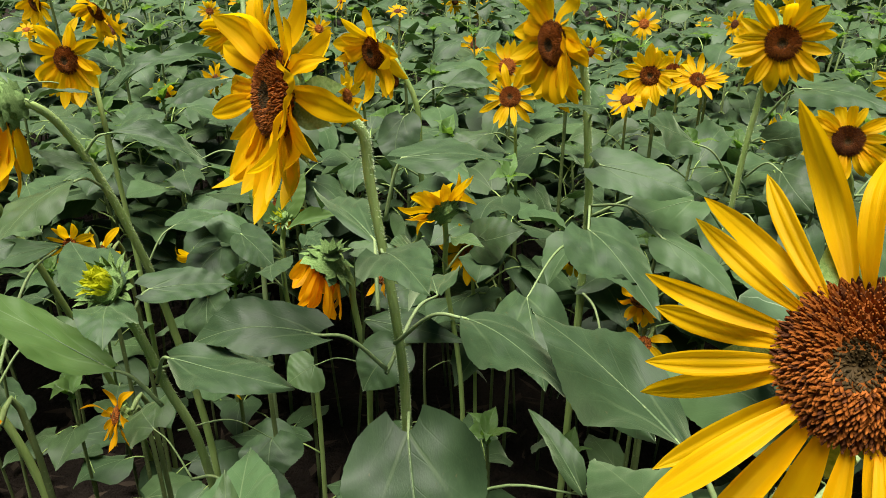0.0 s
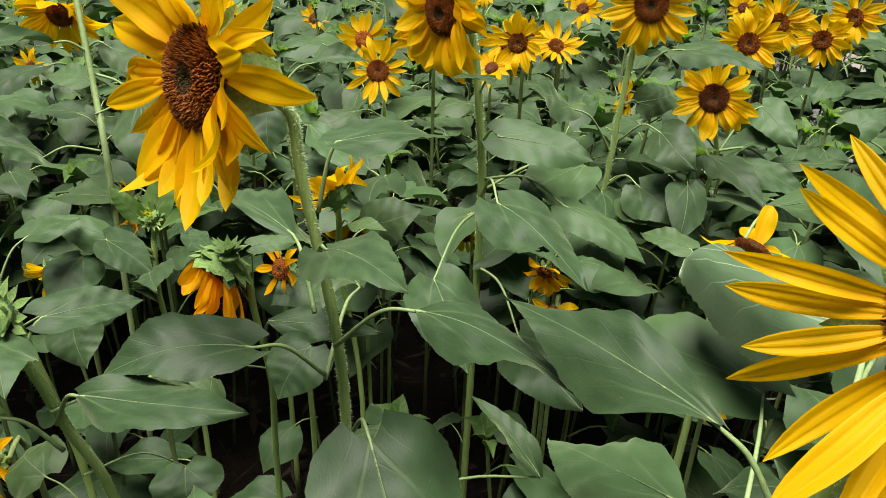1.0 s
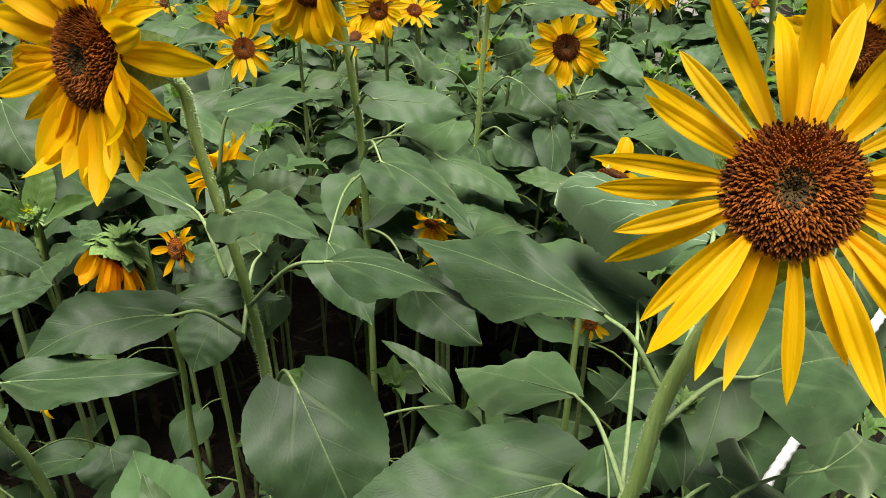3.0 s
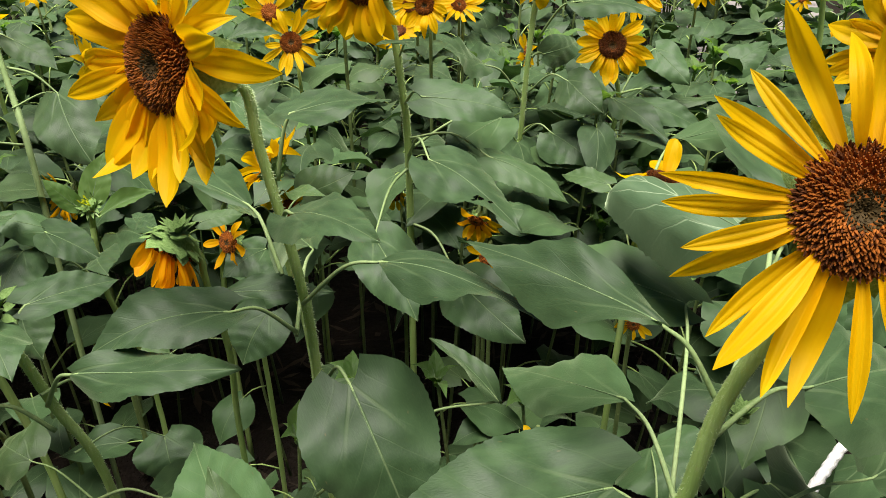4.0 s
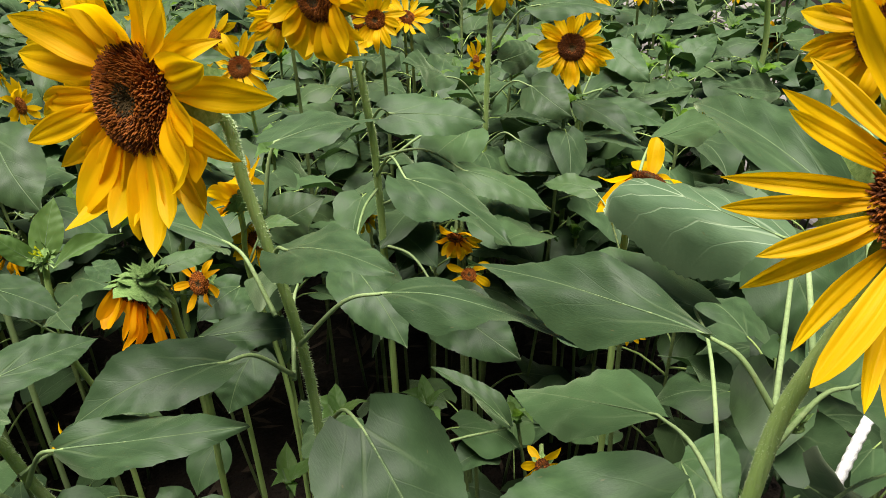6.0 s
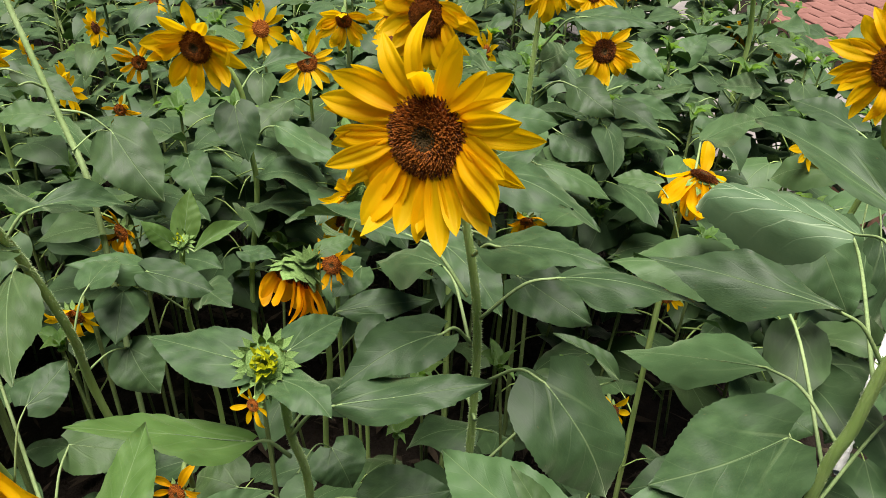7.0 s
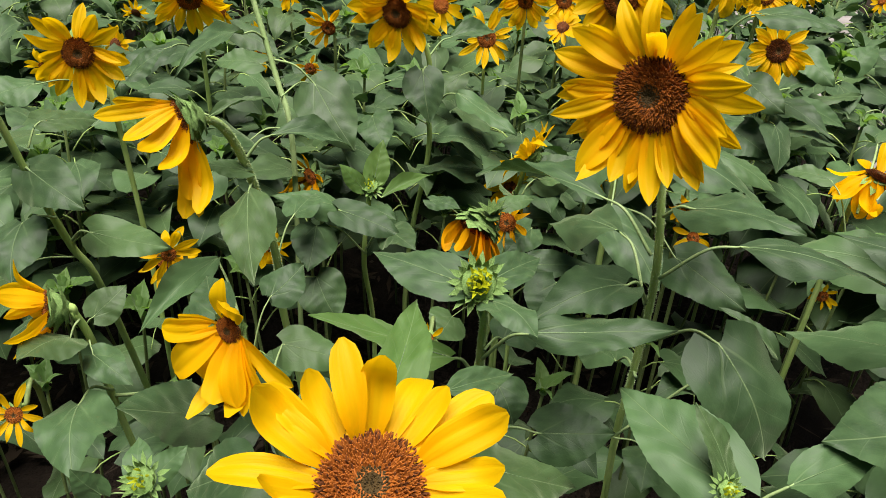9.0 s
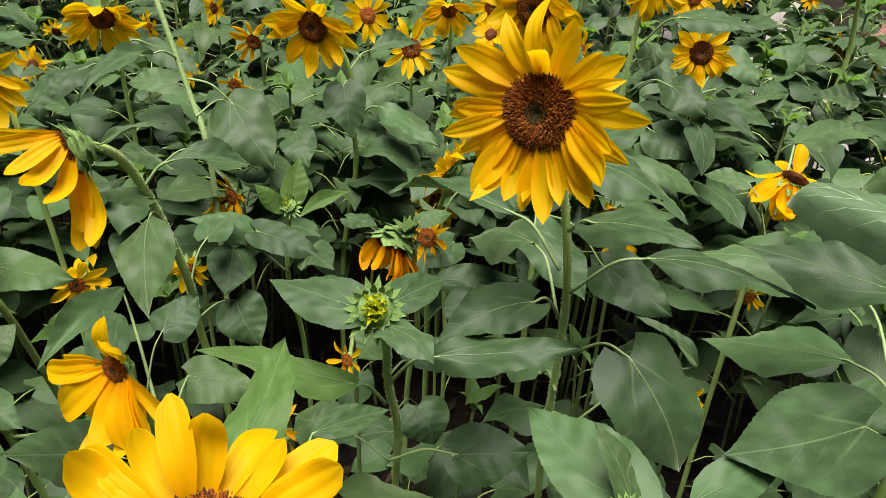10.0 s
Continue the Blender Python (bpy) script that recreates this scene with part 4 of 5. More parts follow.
leaf('U', (0.549, 1.420, 0.880), (0.661, 1.450, 0.849), (0.816, 1.480, 0.845), 0.045, 'flat')
leaf('U', (0.557, 1.420, 0.812), (0.497, 1.500, 0.914), (0.524, 1.400, 0.827), 0.07, 'droop', hint=(0, -0.8, 0.5))
leaf('U', (0.557, 1.420, 0.789), (0.383, 1.300, 0.839), (0.480, 1.220, 0.831), 0.08, 'droop', hint=(0, -0.7, 0.7))
leaf('U', (0.553, 1.420, 0.869), (0.633, 1.480, 0.945), (0.679, 1.400, 0.901), 0.07, 'droop', hint=(0, -0.8, 0.5))

plant('V', [(0.420, 0.930, 0.000), (0.430, 0.940, 0.500), (0.440, 0.945, 0.880), (0.448, 0.940, 0.912)], 0.0053, 0.0044, 'green sunflower with a dark head under a folded leaf')
head('V', (0.458, 0.930, 0.945), (0.30, -0.02, 0.95), 0.08, 0.021, 20, 0.8, 0.25, 'open', dark=1, rays=((125, 0.25, 0.65, 0.074, 0.098), (105, 0.2, 0.85, 0.066, 0.098), (145, 0.2, 0.9, 0.07, 0.104), (165, 0.15, 1.2, 0.066, 0.104), (185, 0.1, 1.3, 0.068, 0.104), (205, 0.1, 1.5, 0.066, 0.104), (222, 0.1, 1.4, 0.06, 0.091), (240, 0.1, 1.5, 0.06, 0.091), (60, 1.1, 0, 0.052, 0.078), (85, 0.5, 0.6, 0.06, 0.091), (35, 0.3, 0.6, 0.05, 0.078), (300, 0.2, 0.6, 0.058, 0.078), (325, 0.1, 1, 0.05, 0.078), (270, 0, 1.4, 0.055, 0.091), (135, 0, 1.3, 0.07, 0.091), (175, 0.35, 1.6, 0.062, 0.091)))
leaf('V', (0.418, 0.900, 0.900), (0.492, 1.000, 0.967), (0.682, 1.100, 0.944), 0.05, 'flat')
leaf('V', (0.418, 0.900, 0.850), (0.394, 0.950, 0.931), (0.343, 1.000, 0.926), 0.04, 'flat')

plant('X', [(0.740, 0.980, 0.000), (0.740, 0.970, 0.500), (0.814, 0.950, 0.882), (0.781, 0.930, 0.990), (0.722, 0.920, 1.100)], 0.0057, 0.0048, 'green sunflower with a full yellow head beside the paving')
head('X', (0.712, 0.885, 1.115), (-0.48, -0.85, 0.15), 0.095, 0.034, 24, 0.12, 0.05, 'open')
leaf('X', (0.806, 0.945, 0.905), (0.744, 0.950, 0.901), (0.689, 1.050, 0.849), 0.09, 'droop', hint=(0, -0.5, 0.9))
leaf('X', (0.804, 0.945, 0.914), (0.808, 1.000, 0.948), (0.760, 1.120, 0.966), 0.085, 'flat', hint=(0, -0.5, 0.9))
leaf('X', (0.812, 0.948, 0.880), (0.775, 0.900, 0.819), (0.705, 0.820, 0.726), 0.135, 'droop', hint=(-0.1, -0.9, 0.4))
leaf('X', (0.815, 0.950, 0.870), (0.781, 0.860, 0.815), (0.795, 0.800, 0.668), 0.11, 'droop', hint=(-0.3, -0.8, 0.5))
leaf('X', (0.817, 0.950, 0.872), (0.832, 0.900, 0.839), (0.856, 0.840, 0.841), 0.08, 'droop')

plant('Z', [(0.365, 1.450, 0.000), (0.368, 1.430, 0.600), (0.368, 1.405, 0.780), (0.374, 1.400, 0.960), (0.384, 1.410, 1.060), (0.394, 1.420, 1.100)], 0.0053, 0.0044, 'tall green sunflower with a bright yellow head', hairs=1)
head('Z', (0.396, 1.392, 1.124), (-0.1, -0.95, 0.12), 0.078, 0.026, 19, 0.25, 0.08, 'open')
leaf('Z', (0.390, 1.400, 0.995), (0.438, 1.330, 1.073), (0.544, 1.250, 1.069), 0.062, 'droop', hint=(0, -0.25, 1))
leaf('Z', (0.380, 1.405, 0.895), (0.421, 1.300, 0.951), (0.464, 1.220, 0.923), 0.075, 'droop', hint=(-0.2, -0.8, 0.6))
leaf('Z', (0.375, 1.405, 0.863), (0.287, 1.360, 0.963), (0.211, 1.300, 1.009), 0.075, 'flat', hint=(0, -0.5, 0.9))
leaf('Z', (0.379, 1.400, 0.961), (0.405, 1.420, 0.959), (0.489, 1.500, 0.960), 0.06, 'droop', hint=(0.1, -0.9, 0.3))
leaf('Z', (0.371, 1.410, 0.786), (0.285, 1.330, 0.869), (0.214, 1.250, 0.850), 0.085, 'droop', hint=(0, -0.7, 0.7))
leaf('Z', (0.370, 1.410, 0.808), (0.402, 1.300, 0.858), (0.462, 1.220, 0.831), 0.09, 'droop', hint=(0, -0.7, 0.7))

plant('O', [(1.020, 1.620, 0.000), (1.012, 1.580, 0.628), (1.024, 1.600, 0.751), (1.033, 1.600, 0.882), (1.016, 1.600, 1.006), (1.005, 1.600, 1.071)], 0.007, 0.0053, 'tall green sunflower at the edge of the bed')
head('O', (0.968, 1.570, 1.129), (-0.3, -0.9, 0.2), 0.08, 0.027, 18, 0.3, 0.1, 'open')
leaf('O', (1.033, 1.600, 0.846), (1.067, 1.570, 0.897), (1.179, 1.550, 0.867), 0.055, 'flat')
leaf('O', (1.013, 1.590, 0.726), (1.018, 1.500, 0.814), (0.830, 1.420, 0.869), 0.06, 'flat', hint=(0, -0.7, 0.7))
leaf('O', (1.017, 1.590, 0.740), (0.853, 1.620, 0.853), (0.955, 1.660, 0.896), 0.07, 'droop')
leaf('O', (1.012, 1.580, 0.676), (1.147, 1.550, 0.737), (1.181, 1.400, 0.739), 0.09, 'droop', hint=(0, -0.6, 0.8))
leaf('O', (1.011, 1.580, 0.691), (0.845, 1.500, 0.794), (0.622, 1.420, 0.855), 0.06, 'flat')
# small low flowers among the leaves

plant('f50', [(-0.593, 1.017, 0.000), (-0.598, 1.012, 0.768), (-0.609, 0.982, 0.824)], 0.004, 0.003, 'small green sunflower with a star shaped head', skin=STEM_SHADED)
head('f50', (-0.613, 0.967, 0.828), (0.25, -0.93, 0.2), 0.046, 0.011, 11, 0.15, 0.2, 'open', thin=1)

plant('f54', [(-0.412, 1.375, 0.000), (-0.417, 1.370, 0.692), (-0.428, 1.340, 0.748)], 0.004, 0.003, 'withering sunflower with orange petals', skin=STEM_SHADED)
head('f54', (-0.432, 1.325, 0.752), (0.2, -0.6, -0.5), 0.05, 0.018, 9, 0.4, 0.2, 'spent')

plant('f35', [(-0.460, 1.145, 0.000), (-0.465, 1.140, 0.695), (-0.476, 1.110, 0.751)], 0.004, 0.003, 'small green sunflower with drooping petals', skin=STEM_SHADED)
head('f35', (-0.480, 1.095, 0.755), (-0.2, -0.75, -0.1), 0.045, 0.014, 10, 0.4, 0.2, 'open')

plant('f17', [(-0.615, 1.100, 0.000), (-0.620, 1.095, 0.705), (-0.631, 1.065, 0.761)], 0.004, 0.003, 'small green sunflower with thin yellow petals', skin=STEM_SHADED)
head('f17', (-0.635, 1.050, 0.765), (-0.1, -0.6, 0.5), 0.055, 0.016, 11, 0.3, 0.2, 'open', thin=1)

plant('f65', [(0.146, 1.318, 0.000), (0.141, 1.313, 0.708), (0.130, 1.283, 0.764)], 0.004, 0.003, 'small green sunflower with hanging petals', skin=STEM_SHADED)
head('f65', (0.126, 1.268, 0.768), (-0.3, -0.8, -0.3), 0.04, 0.013, 10, 0.5, 0.2, 'open')

plant('f80', [(0.260, 1.130, 0.000), (0.255, 1.125, 0.755), (0.244, 1.095, 0.811)], 0.004, 0.003, 'small sunflower with withering petals', skin=STEM_SHADED)
head('f80', (0.240, 1.080, 0.815), (-0.3, -0.7, -0.4), 0.038, 0.012, 9, 0.5, 0.2, 'spent')

plant('f109', [(0.276, 1.115, 0.000), (0.271, 1.110, 0.697), (0.260, 1.080, 0.753)], 0.004, 0.003, 'small sunflower with a few drooping petals', skin=STEM_SHADED)
head('f109', (0.256, 1.065, 0.757), (-0.1, -0.5, 0.5), 0.045, 0.011, 6, 0.8, 0.2, 'open')

plant('f57', [(-0.228, 0.871, 0.000), (-0.233, 0.866, 0.705), (-0.244, 0.836, 0.761)], 0.004, 0.003, 'small green sunflower half hidden by leaves', skin=STEM_SHADED)
head('f57', (-0.248, 0.821, 0.765), (-0.6, -0.6, 0.3), 0.034, 0.009, 7, 0.1, 0.2, 'open', thin=1)

plant('f19', [(-0.423, 0.850, 0.000), (-0.428, 0.845, 0.596), (-0.439, 0.815, 0.652)], 0.004, 0.003, 'withering sunflower with orange petals', skin=STEM_SHADED)
head('f19', (-0.443, 0.800, 0.656), (-0.5, -0.6, -0.3), 0.05, 0.012, 7, 0.5, 0.2, 'spent')

plant('f70', [(-0.327, 0.750, 0.000), (-0.332, 0.745, 0.705), (-0.343, 0.715, 0.761)], 0.004, 0.003, 'ragged sunflower with narrow orange petals', skin=STEM_SHADED)
head('f70', (-0.347, 0.700, 0.765), (-0.5, -0.5, 0.3), 0.045, 0.012, 8, 0.6, 0.2, 'spent')

plant('f48', [(-0.325, 0.570, 0.000), (-0.330, 0.565, 0.823), (-0.341, 0.535, 0.879)], 0.004, 0.003, 'small orange sunflower below the others', skin=STEM_SHADED)
head('f48', (-0.345, 0.520, 0.883), (-0.2, -0.75, 0.5), 0.045, 0.013, 11, 0.1, 0.2, 'spent')

plant('f98', [(0.305, 0.850, 0.000), (0.300, 0.845, 0.566), (0.289, 0.815, 0.622)], 0.004, 0.003, 'tiny yellow sunflower near the ground', skin=STEM_SHADED)
head('f98', (0.285, 0.800, 0.626), (0.1, -0.6, 0.3), 0.035, 0.01, 7, 0.4, 0.2, 'open', dark=1)

plant('f21', [(-0.700, 0.670, 0.000), (-0.705, 0.665, 0.801), (-0.716, 0.635, 0.857)], 0.004, 0.003, 'small orange sunflower in the shade', skin=STEM_SHADED)
head('f21', (-0.720, 0.620, 0.861), (0.1, -0.8, 0.4), 0.035, 0.009, 10, 0.1, 0.2, 'open', thin=1)

plant('f145r', [(0.476, 1.000, 0.000), (0.471, 0.995, 0.643), (0.460, 0.965, 0.699)], 0.004, 0.003, 'small sunflower half hidden by leaves', skin=STEM_SHADED)
head('f145r', (0.456, 0.950, 0.703), (-0.2, -0.8, 0.1), 0.03, 0.01, 8, 0.4, 0.2, 'open')

plant('fb1', [(-0.388, 1.300, 0.000), (-0.393, 1.295, 0.738), (-0.404, 1.265, 0.794)], 0.004, 0.003, 'withering sunflower behind a bud', skin=STEM_SHADED)
head('fb1', (-0.408, 1.250, 0.798), (-0.6, -0.5, 0), 0.05, 0.016, 9, 0.4, 0.2, 'spent')

plant('f1145', [(0.272, 1.150, 0.000), (0.267, 1.145, 0.736), (0.256, 1.115, 0.792)], 0.004, 0.003, 'small sunflower with hanging petals', skin=STEM_SHADED)
head('f1145', (0.252, 1.100, 0.796), (-0.2, -0.8, -0.2), 0.035, 0.011, 9, 0.4, 0.2, 'open')

plant('f137', [(1.345, 2.050, 0.000), (1.340, 2.045, 0.713), (1.329, 2.015, 0.769)], 0.004, 0.003, 'sunflower with a few curled petals', skin=STEM_SHADED)
head('f137', (1.325, 2.000, 0.773), (-0.1, -0.9, 0.2), 0.055, 0.017, 9, 0.2, 0.2, 'spent')

plant('f144', [(1.433, 2.000, 0.000), (1.428, 1.995, 0.654), (1.417, 1.965, 0.710)], 0.004, 0.003, 'nodding sunflower with a dark disc', skin=STEM_SHADED)
head('f144', (1.413, 1.950, 0.714), (-0.1, -0.8, -0.3), 0.05, 0.017, 8, 0.4, 0.2, 'spent', dark=1)

plant('f139', [(0.736, 1.050, 0.000), (0.731, 1.045, 0.866), (0.720, 1.015, 0.922)], 0.004, 0.003, 'small sunflower low beside the paving', skin=STEM_SHADED)
head('f139', (0.716, 1.000, 0.926), (0.2, -0.6, 0.5), 0.045, 0.012, 9, 0.3, 0.2, 'open')

plant('f118', [(0.264, 1.950, 0.000), (0.259, 1.945, 0.880), (0.248, 1.915, 0.936)], 0.004, 0.003, 'sunflower with pointed yellow petals', skin=STEM_SHADED)
head('f118', (0.244, 1.900, 0.940), (0, -0.9, 0.35), 0.06, 0.019, 14, 0.05, 0.2, 'open', thin=1)

plant('f124', [(0.330, 2.000, 0.000), (0.325, 1.995, 0.856), (0.314, 1.965, 0.912)], 0.004, 0.003, 'thin petalled sunflower turned to the sky', skin=STEM_SHADED)
head('f124', (0.310, 1.950, 0.916), (0.2, -0.3, 0.8), 0.06, 0.018, 13, -0.1, 0.2, 'open', thin=1)

plant('f132', [(0.699, 1.800, 0.000), (0.694, 1.795, 0.929), (0.683, 1.765, 0.985)], 0.004, 0.003, 'open yellow sunflower among the far rows', skin=STEM_SHADED)
head('f132', (0.679, 1.750, 0.989), (-0.1, -0.9, 0.3), 0.075, 0.022, 18, 0.15, 0.2, 'open')

plant('f137b', [(0.823, 2.000, 0.000), (0.818, 1.995, 0.931), (0.807, 1.965, 0.987)], 0.004, 0.003, 'open yellow sunflower among the far rows', skin=STEM_SHADED)
head('f137b', (0.803, 1.950, 0.991), (0, -0.9, 0.3), 0.075, 0.022, 18, 0.15, 0.2, 'open')

plant('f145b', [(0.949, 2.050, 0.000), (0.944, 2.045, 0.887), (0.933, 2.015, 0.943)], 0.004, 0.003, 'open yellow sunflower among the far rows', skin=STEM_SHADED)
head('f145b', (0.929, 2.000, 0.947), (-0.3, -0.8, 0.2), 0.07, 0.022, 16, 0.3, 0.2, 'open')

plant('f151', [(1.099, 2.250, 0.000), (1.094, 2.245, 0.902), (1.083, 2.215, 0.958)], 0.004, 0.003, 'open yellow sunflower among the far rows', skin=STEM_SHADED)
head('f151', (1.079, 2.200, 0.962), (-0.1, -0.9, 0.3), 0.075, 0.022, 16, 0.2, 0.2, 'open')

plant('f83', [(0.224, 1.600, 0.000), (0.219, 1.595, 0.957), (0.208, 1.565, 1.013)], 0.004, 0.003, 'open yellow sunflower among the far rows', skin=STEM_SHADED)
head('f83', (0.204, 1.550, 1.017), (-0.2, -0.9, 0.2), 0.055, 0.018, 14, 0.25, 0.2, 'open')

plant('f90', [(0.313, 1.800, 0.000), (0.308, 1.795, 0.906), (0.297, 1.765, 0.962)], 0.004, 0.003, 'thin petalled sunflower turned to the sky', skin=STEM_SHADED)
head('f90', (0.293, 1.750, 0.966), (0.1, -0.6, 0.6), 0.06, 0.016, 14, 0, 0.2, 'open', thin=1)

plant('f20', [(-1.105, 1.800, 0.000), (-1.110, 1.795, 0.949), (-1.121, 1.765, 1.005)], 0.004, 0.003, 'sunflower with hanging yellow petals', skin=STEM_SHADED)
head('f20', (-1.125, 1.750, 1.009), (-0.2, -0.8, -0.3), 0.08, 0.024, 15, 0.5, 0.2, 'open')

plant('f6', [(-1.418, 1.950, 0.000), (-1.423, 1.945, 0.925), (-1.434, 1.915, 0.981)], 0.004, 0.003, 'sunflower with hanging yellow petals', skin=STEM_SHADED)
head('f6', (-1.438, 1.900, 0.985), (-0.2, -0.9, -0.1), 0.075, 0.023, 15, 0.5, 0.2, 'open')

plant('f70b', [(0.056, 1.600, 0.000), (0.051, 1.595, 0.969), (0.040, 1.565, 1.025)], 0.004, 0.003, 'yellow sunflower with drooping petals', skin=STEM_SHADED)
head('f70b', (0.036, 1.550, 1.029), (-0.3, -0.8, -0.1), 0.06, 0.016, 12, 0.5, 0.2, 'open')

plant('f78', [(0.216, 1.850, 0.000), (0.211, 1.845, 0.898), (0.200, 1.815, 0.954)], 0.004, 0.003, 'open yellow sunflower among the far rows', skin=STEM_SHADED)
head('f78', (0.196, 1.800, 0.958), (0, -0.9, 0.3), 0.06, 0.019, 14, 0.2, 0.2, 'open')

plant('f32', [(-0.383, 1.650, 0.000), (-0.388, 1.645, 0.809), (-0.399, 1.615, 0.865)], 0.004, 0.003, 'small withering sunflower with orange petals', skin=STEM_SHADED)
head('f32', (-0.403, 1.600, 0.869), (-0.2, -0.8, 0), 0.04, 0.012, 9, 0.4, 0.2, 'spent')

plant('f35b', [(-0.340, 1.800, 0.000), (-0.345, 1.795, 0.847), (-0.356, 1.765, 0.903)], 0.004, 0.003, 'small withering sunflower with orange petals', skin=STEM_SHADED)
head('f35b', (-0.360, 1.750, 0.907), (-0.3, -0.8, 0), 0.055, 0.016, 11, 0.4, 0.2, 'spent')

# ---- lower leaves, filler plants and the rest of the field ----
STALKED = [stalked_leaf_mesh(i) for i in range(16)]


def low_leaves(root, top, line, count, size, seed, bottom=0.16, joined=None):
    """Leaves up a stem, each turned from the last."""
    r = random.Random(seed)
    a = r.uniform(0, 6.28)
    for k in range(count):
        a += 2.4 + r.uniform(-0.4, 0.4)
        q = ((k + r.random() * 0.6) / count) ** 0.75
        z = bottom + (top - bottom) * q
        s = size * r.uniform(0.75, 1.2) * (1.1 - 0.35 * q)
        m = Matrix.Translation(Vector(line(z))) @ Matrix.Rotation(a, 4, "Z") @ Matrix.Rotation(radians(r.uniform(-10, 14)), 4, "X") @ Matrix.Diagonal((s * r.uniform(0.9, 1.15), s, s, 1))
        me = STALKED[r.randrange(16)]
        if joined is None:
            part("leaf", me, root, m)
        else:
            joined.append((me, m))


for number, (key, root) in enumerate(PLANTS.items()):
    p = root.location
    tops = {"R": 0.34, "F": 0.36, "F2": 0.34, "N": 0.34, "G": 0.38, "Q": 0.38, "LR": 0.38}
    back = p.y > 1.25
    top = tops.get(key, 0.84 if back else 0.44)
    low_leaves(root, top, lambda z: (p.x, p.y, z), (10 if len(key) < 3 else 6) if back else 3 if key in tops else 2, 0.115, number, 0.55 if back else 0.12)


def far_head_mesh(seed):
    """A whole small head in one mesh, for flowers far off: it faces +z, radius one."""
    r = random.Random(seed)
    verts, faces, fm, uvs = [], [], [], []

    def add(v, f, m, mat, uv=None):
        b = len(verts)
        verts.extend(m @ Vector(q) for q in v)
        faces.extend(tuple(i + b for i in q) for q in f)
        fm.extend([mat] * len(f))
        uvs.extend(uv or [(0, 0)] * len(v))

    n = r.randrange(13, 19)
    droop = r.uniform(-0.5, 0.25)
    for k in range(n):
        v, uv, f = petal_grid(seed * 31 + k, False, 4, 1)
        a = 2 * math.pi * (k + r.uniform(-0.3, 0.3)) / n
        m = Matrix.Rotation(a, 4, "Z") @ Matrix.Translation((0, 0.27, 0)) @ Matrix.Rotation(r.gauss(0.15, 0.2) + droop * 0.5, 4, "X") @ Matrix.Diagonal((0.85, r.uniform(0.6, 0.78), 0.7, 1))
        add(v, f, m, 0, uv)
    d = DISCS[(130, seed % 2 == 0)]
    add([q.co for q in d.vertices], [tuple(q.vertices) for q in d.polygons], Matrix.Scale(0.31, 4), 1)
    add([q.co for q in RECEPTACLE.vertices], [tuple(q.vertices) for q in RECEPTACLE.polygons], Matrix.Scale(0.31, 4), 3)
    return mesh_from("flower_head", verts, faces, [PETAL, FLORET_RUST if seed % 2 else FLORET_DARK, FLORET_CORE, BRACT], fm, uvs)


FAR_HEADS = [far_head_mesh(i) for i in range(6)]


def top_bud_mesh():
    """A closed bud with young leaves standing round it."""
    r = random.Random(77)
    verts, faces, fm, uvs = [], [], [], []
    for k in range(9):
        v, uv, f = leaf_grid(60 + k, "arch", 8, 2, True)
        s = r.uniform(0.03, 0.06) if k < 5 else 0.02
        m = Matrix.Rotation(k * 2.4, 4, "Z") @ Matrix.Rotation(radians(r.uniform(5, 45) if k < 5 else r.uniform(55, 85)), 4, "X") @ Matrix.Diagonal((s * 0.45, s, s, 1))
        b = len(verts)
        verts += [m @ Vector(q) for q in v]
        faces += [tuple(i + b for i in q) for q in f]
        fm += [0] * len(f)
        uvs += uv
    return mesh_from("bud", verts, faces, [LEAF_YOUNG], fm, uvs)


TOP_BUD = top_bud_mesh()
HERE = [r.location.copy() for r in PLANTS.values()]
field_rng = random.Random(21)
count = 0


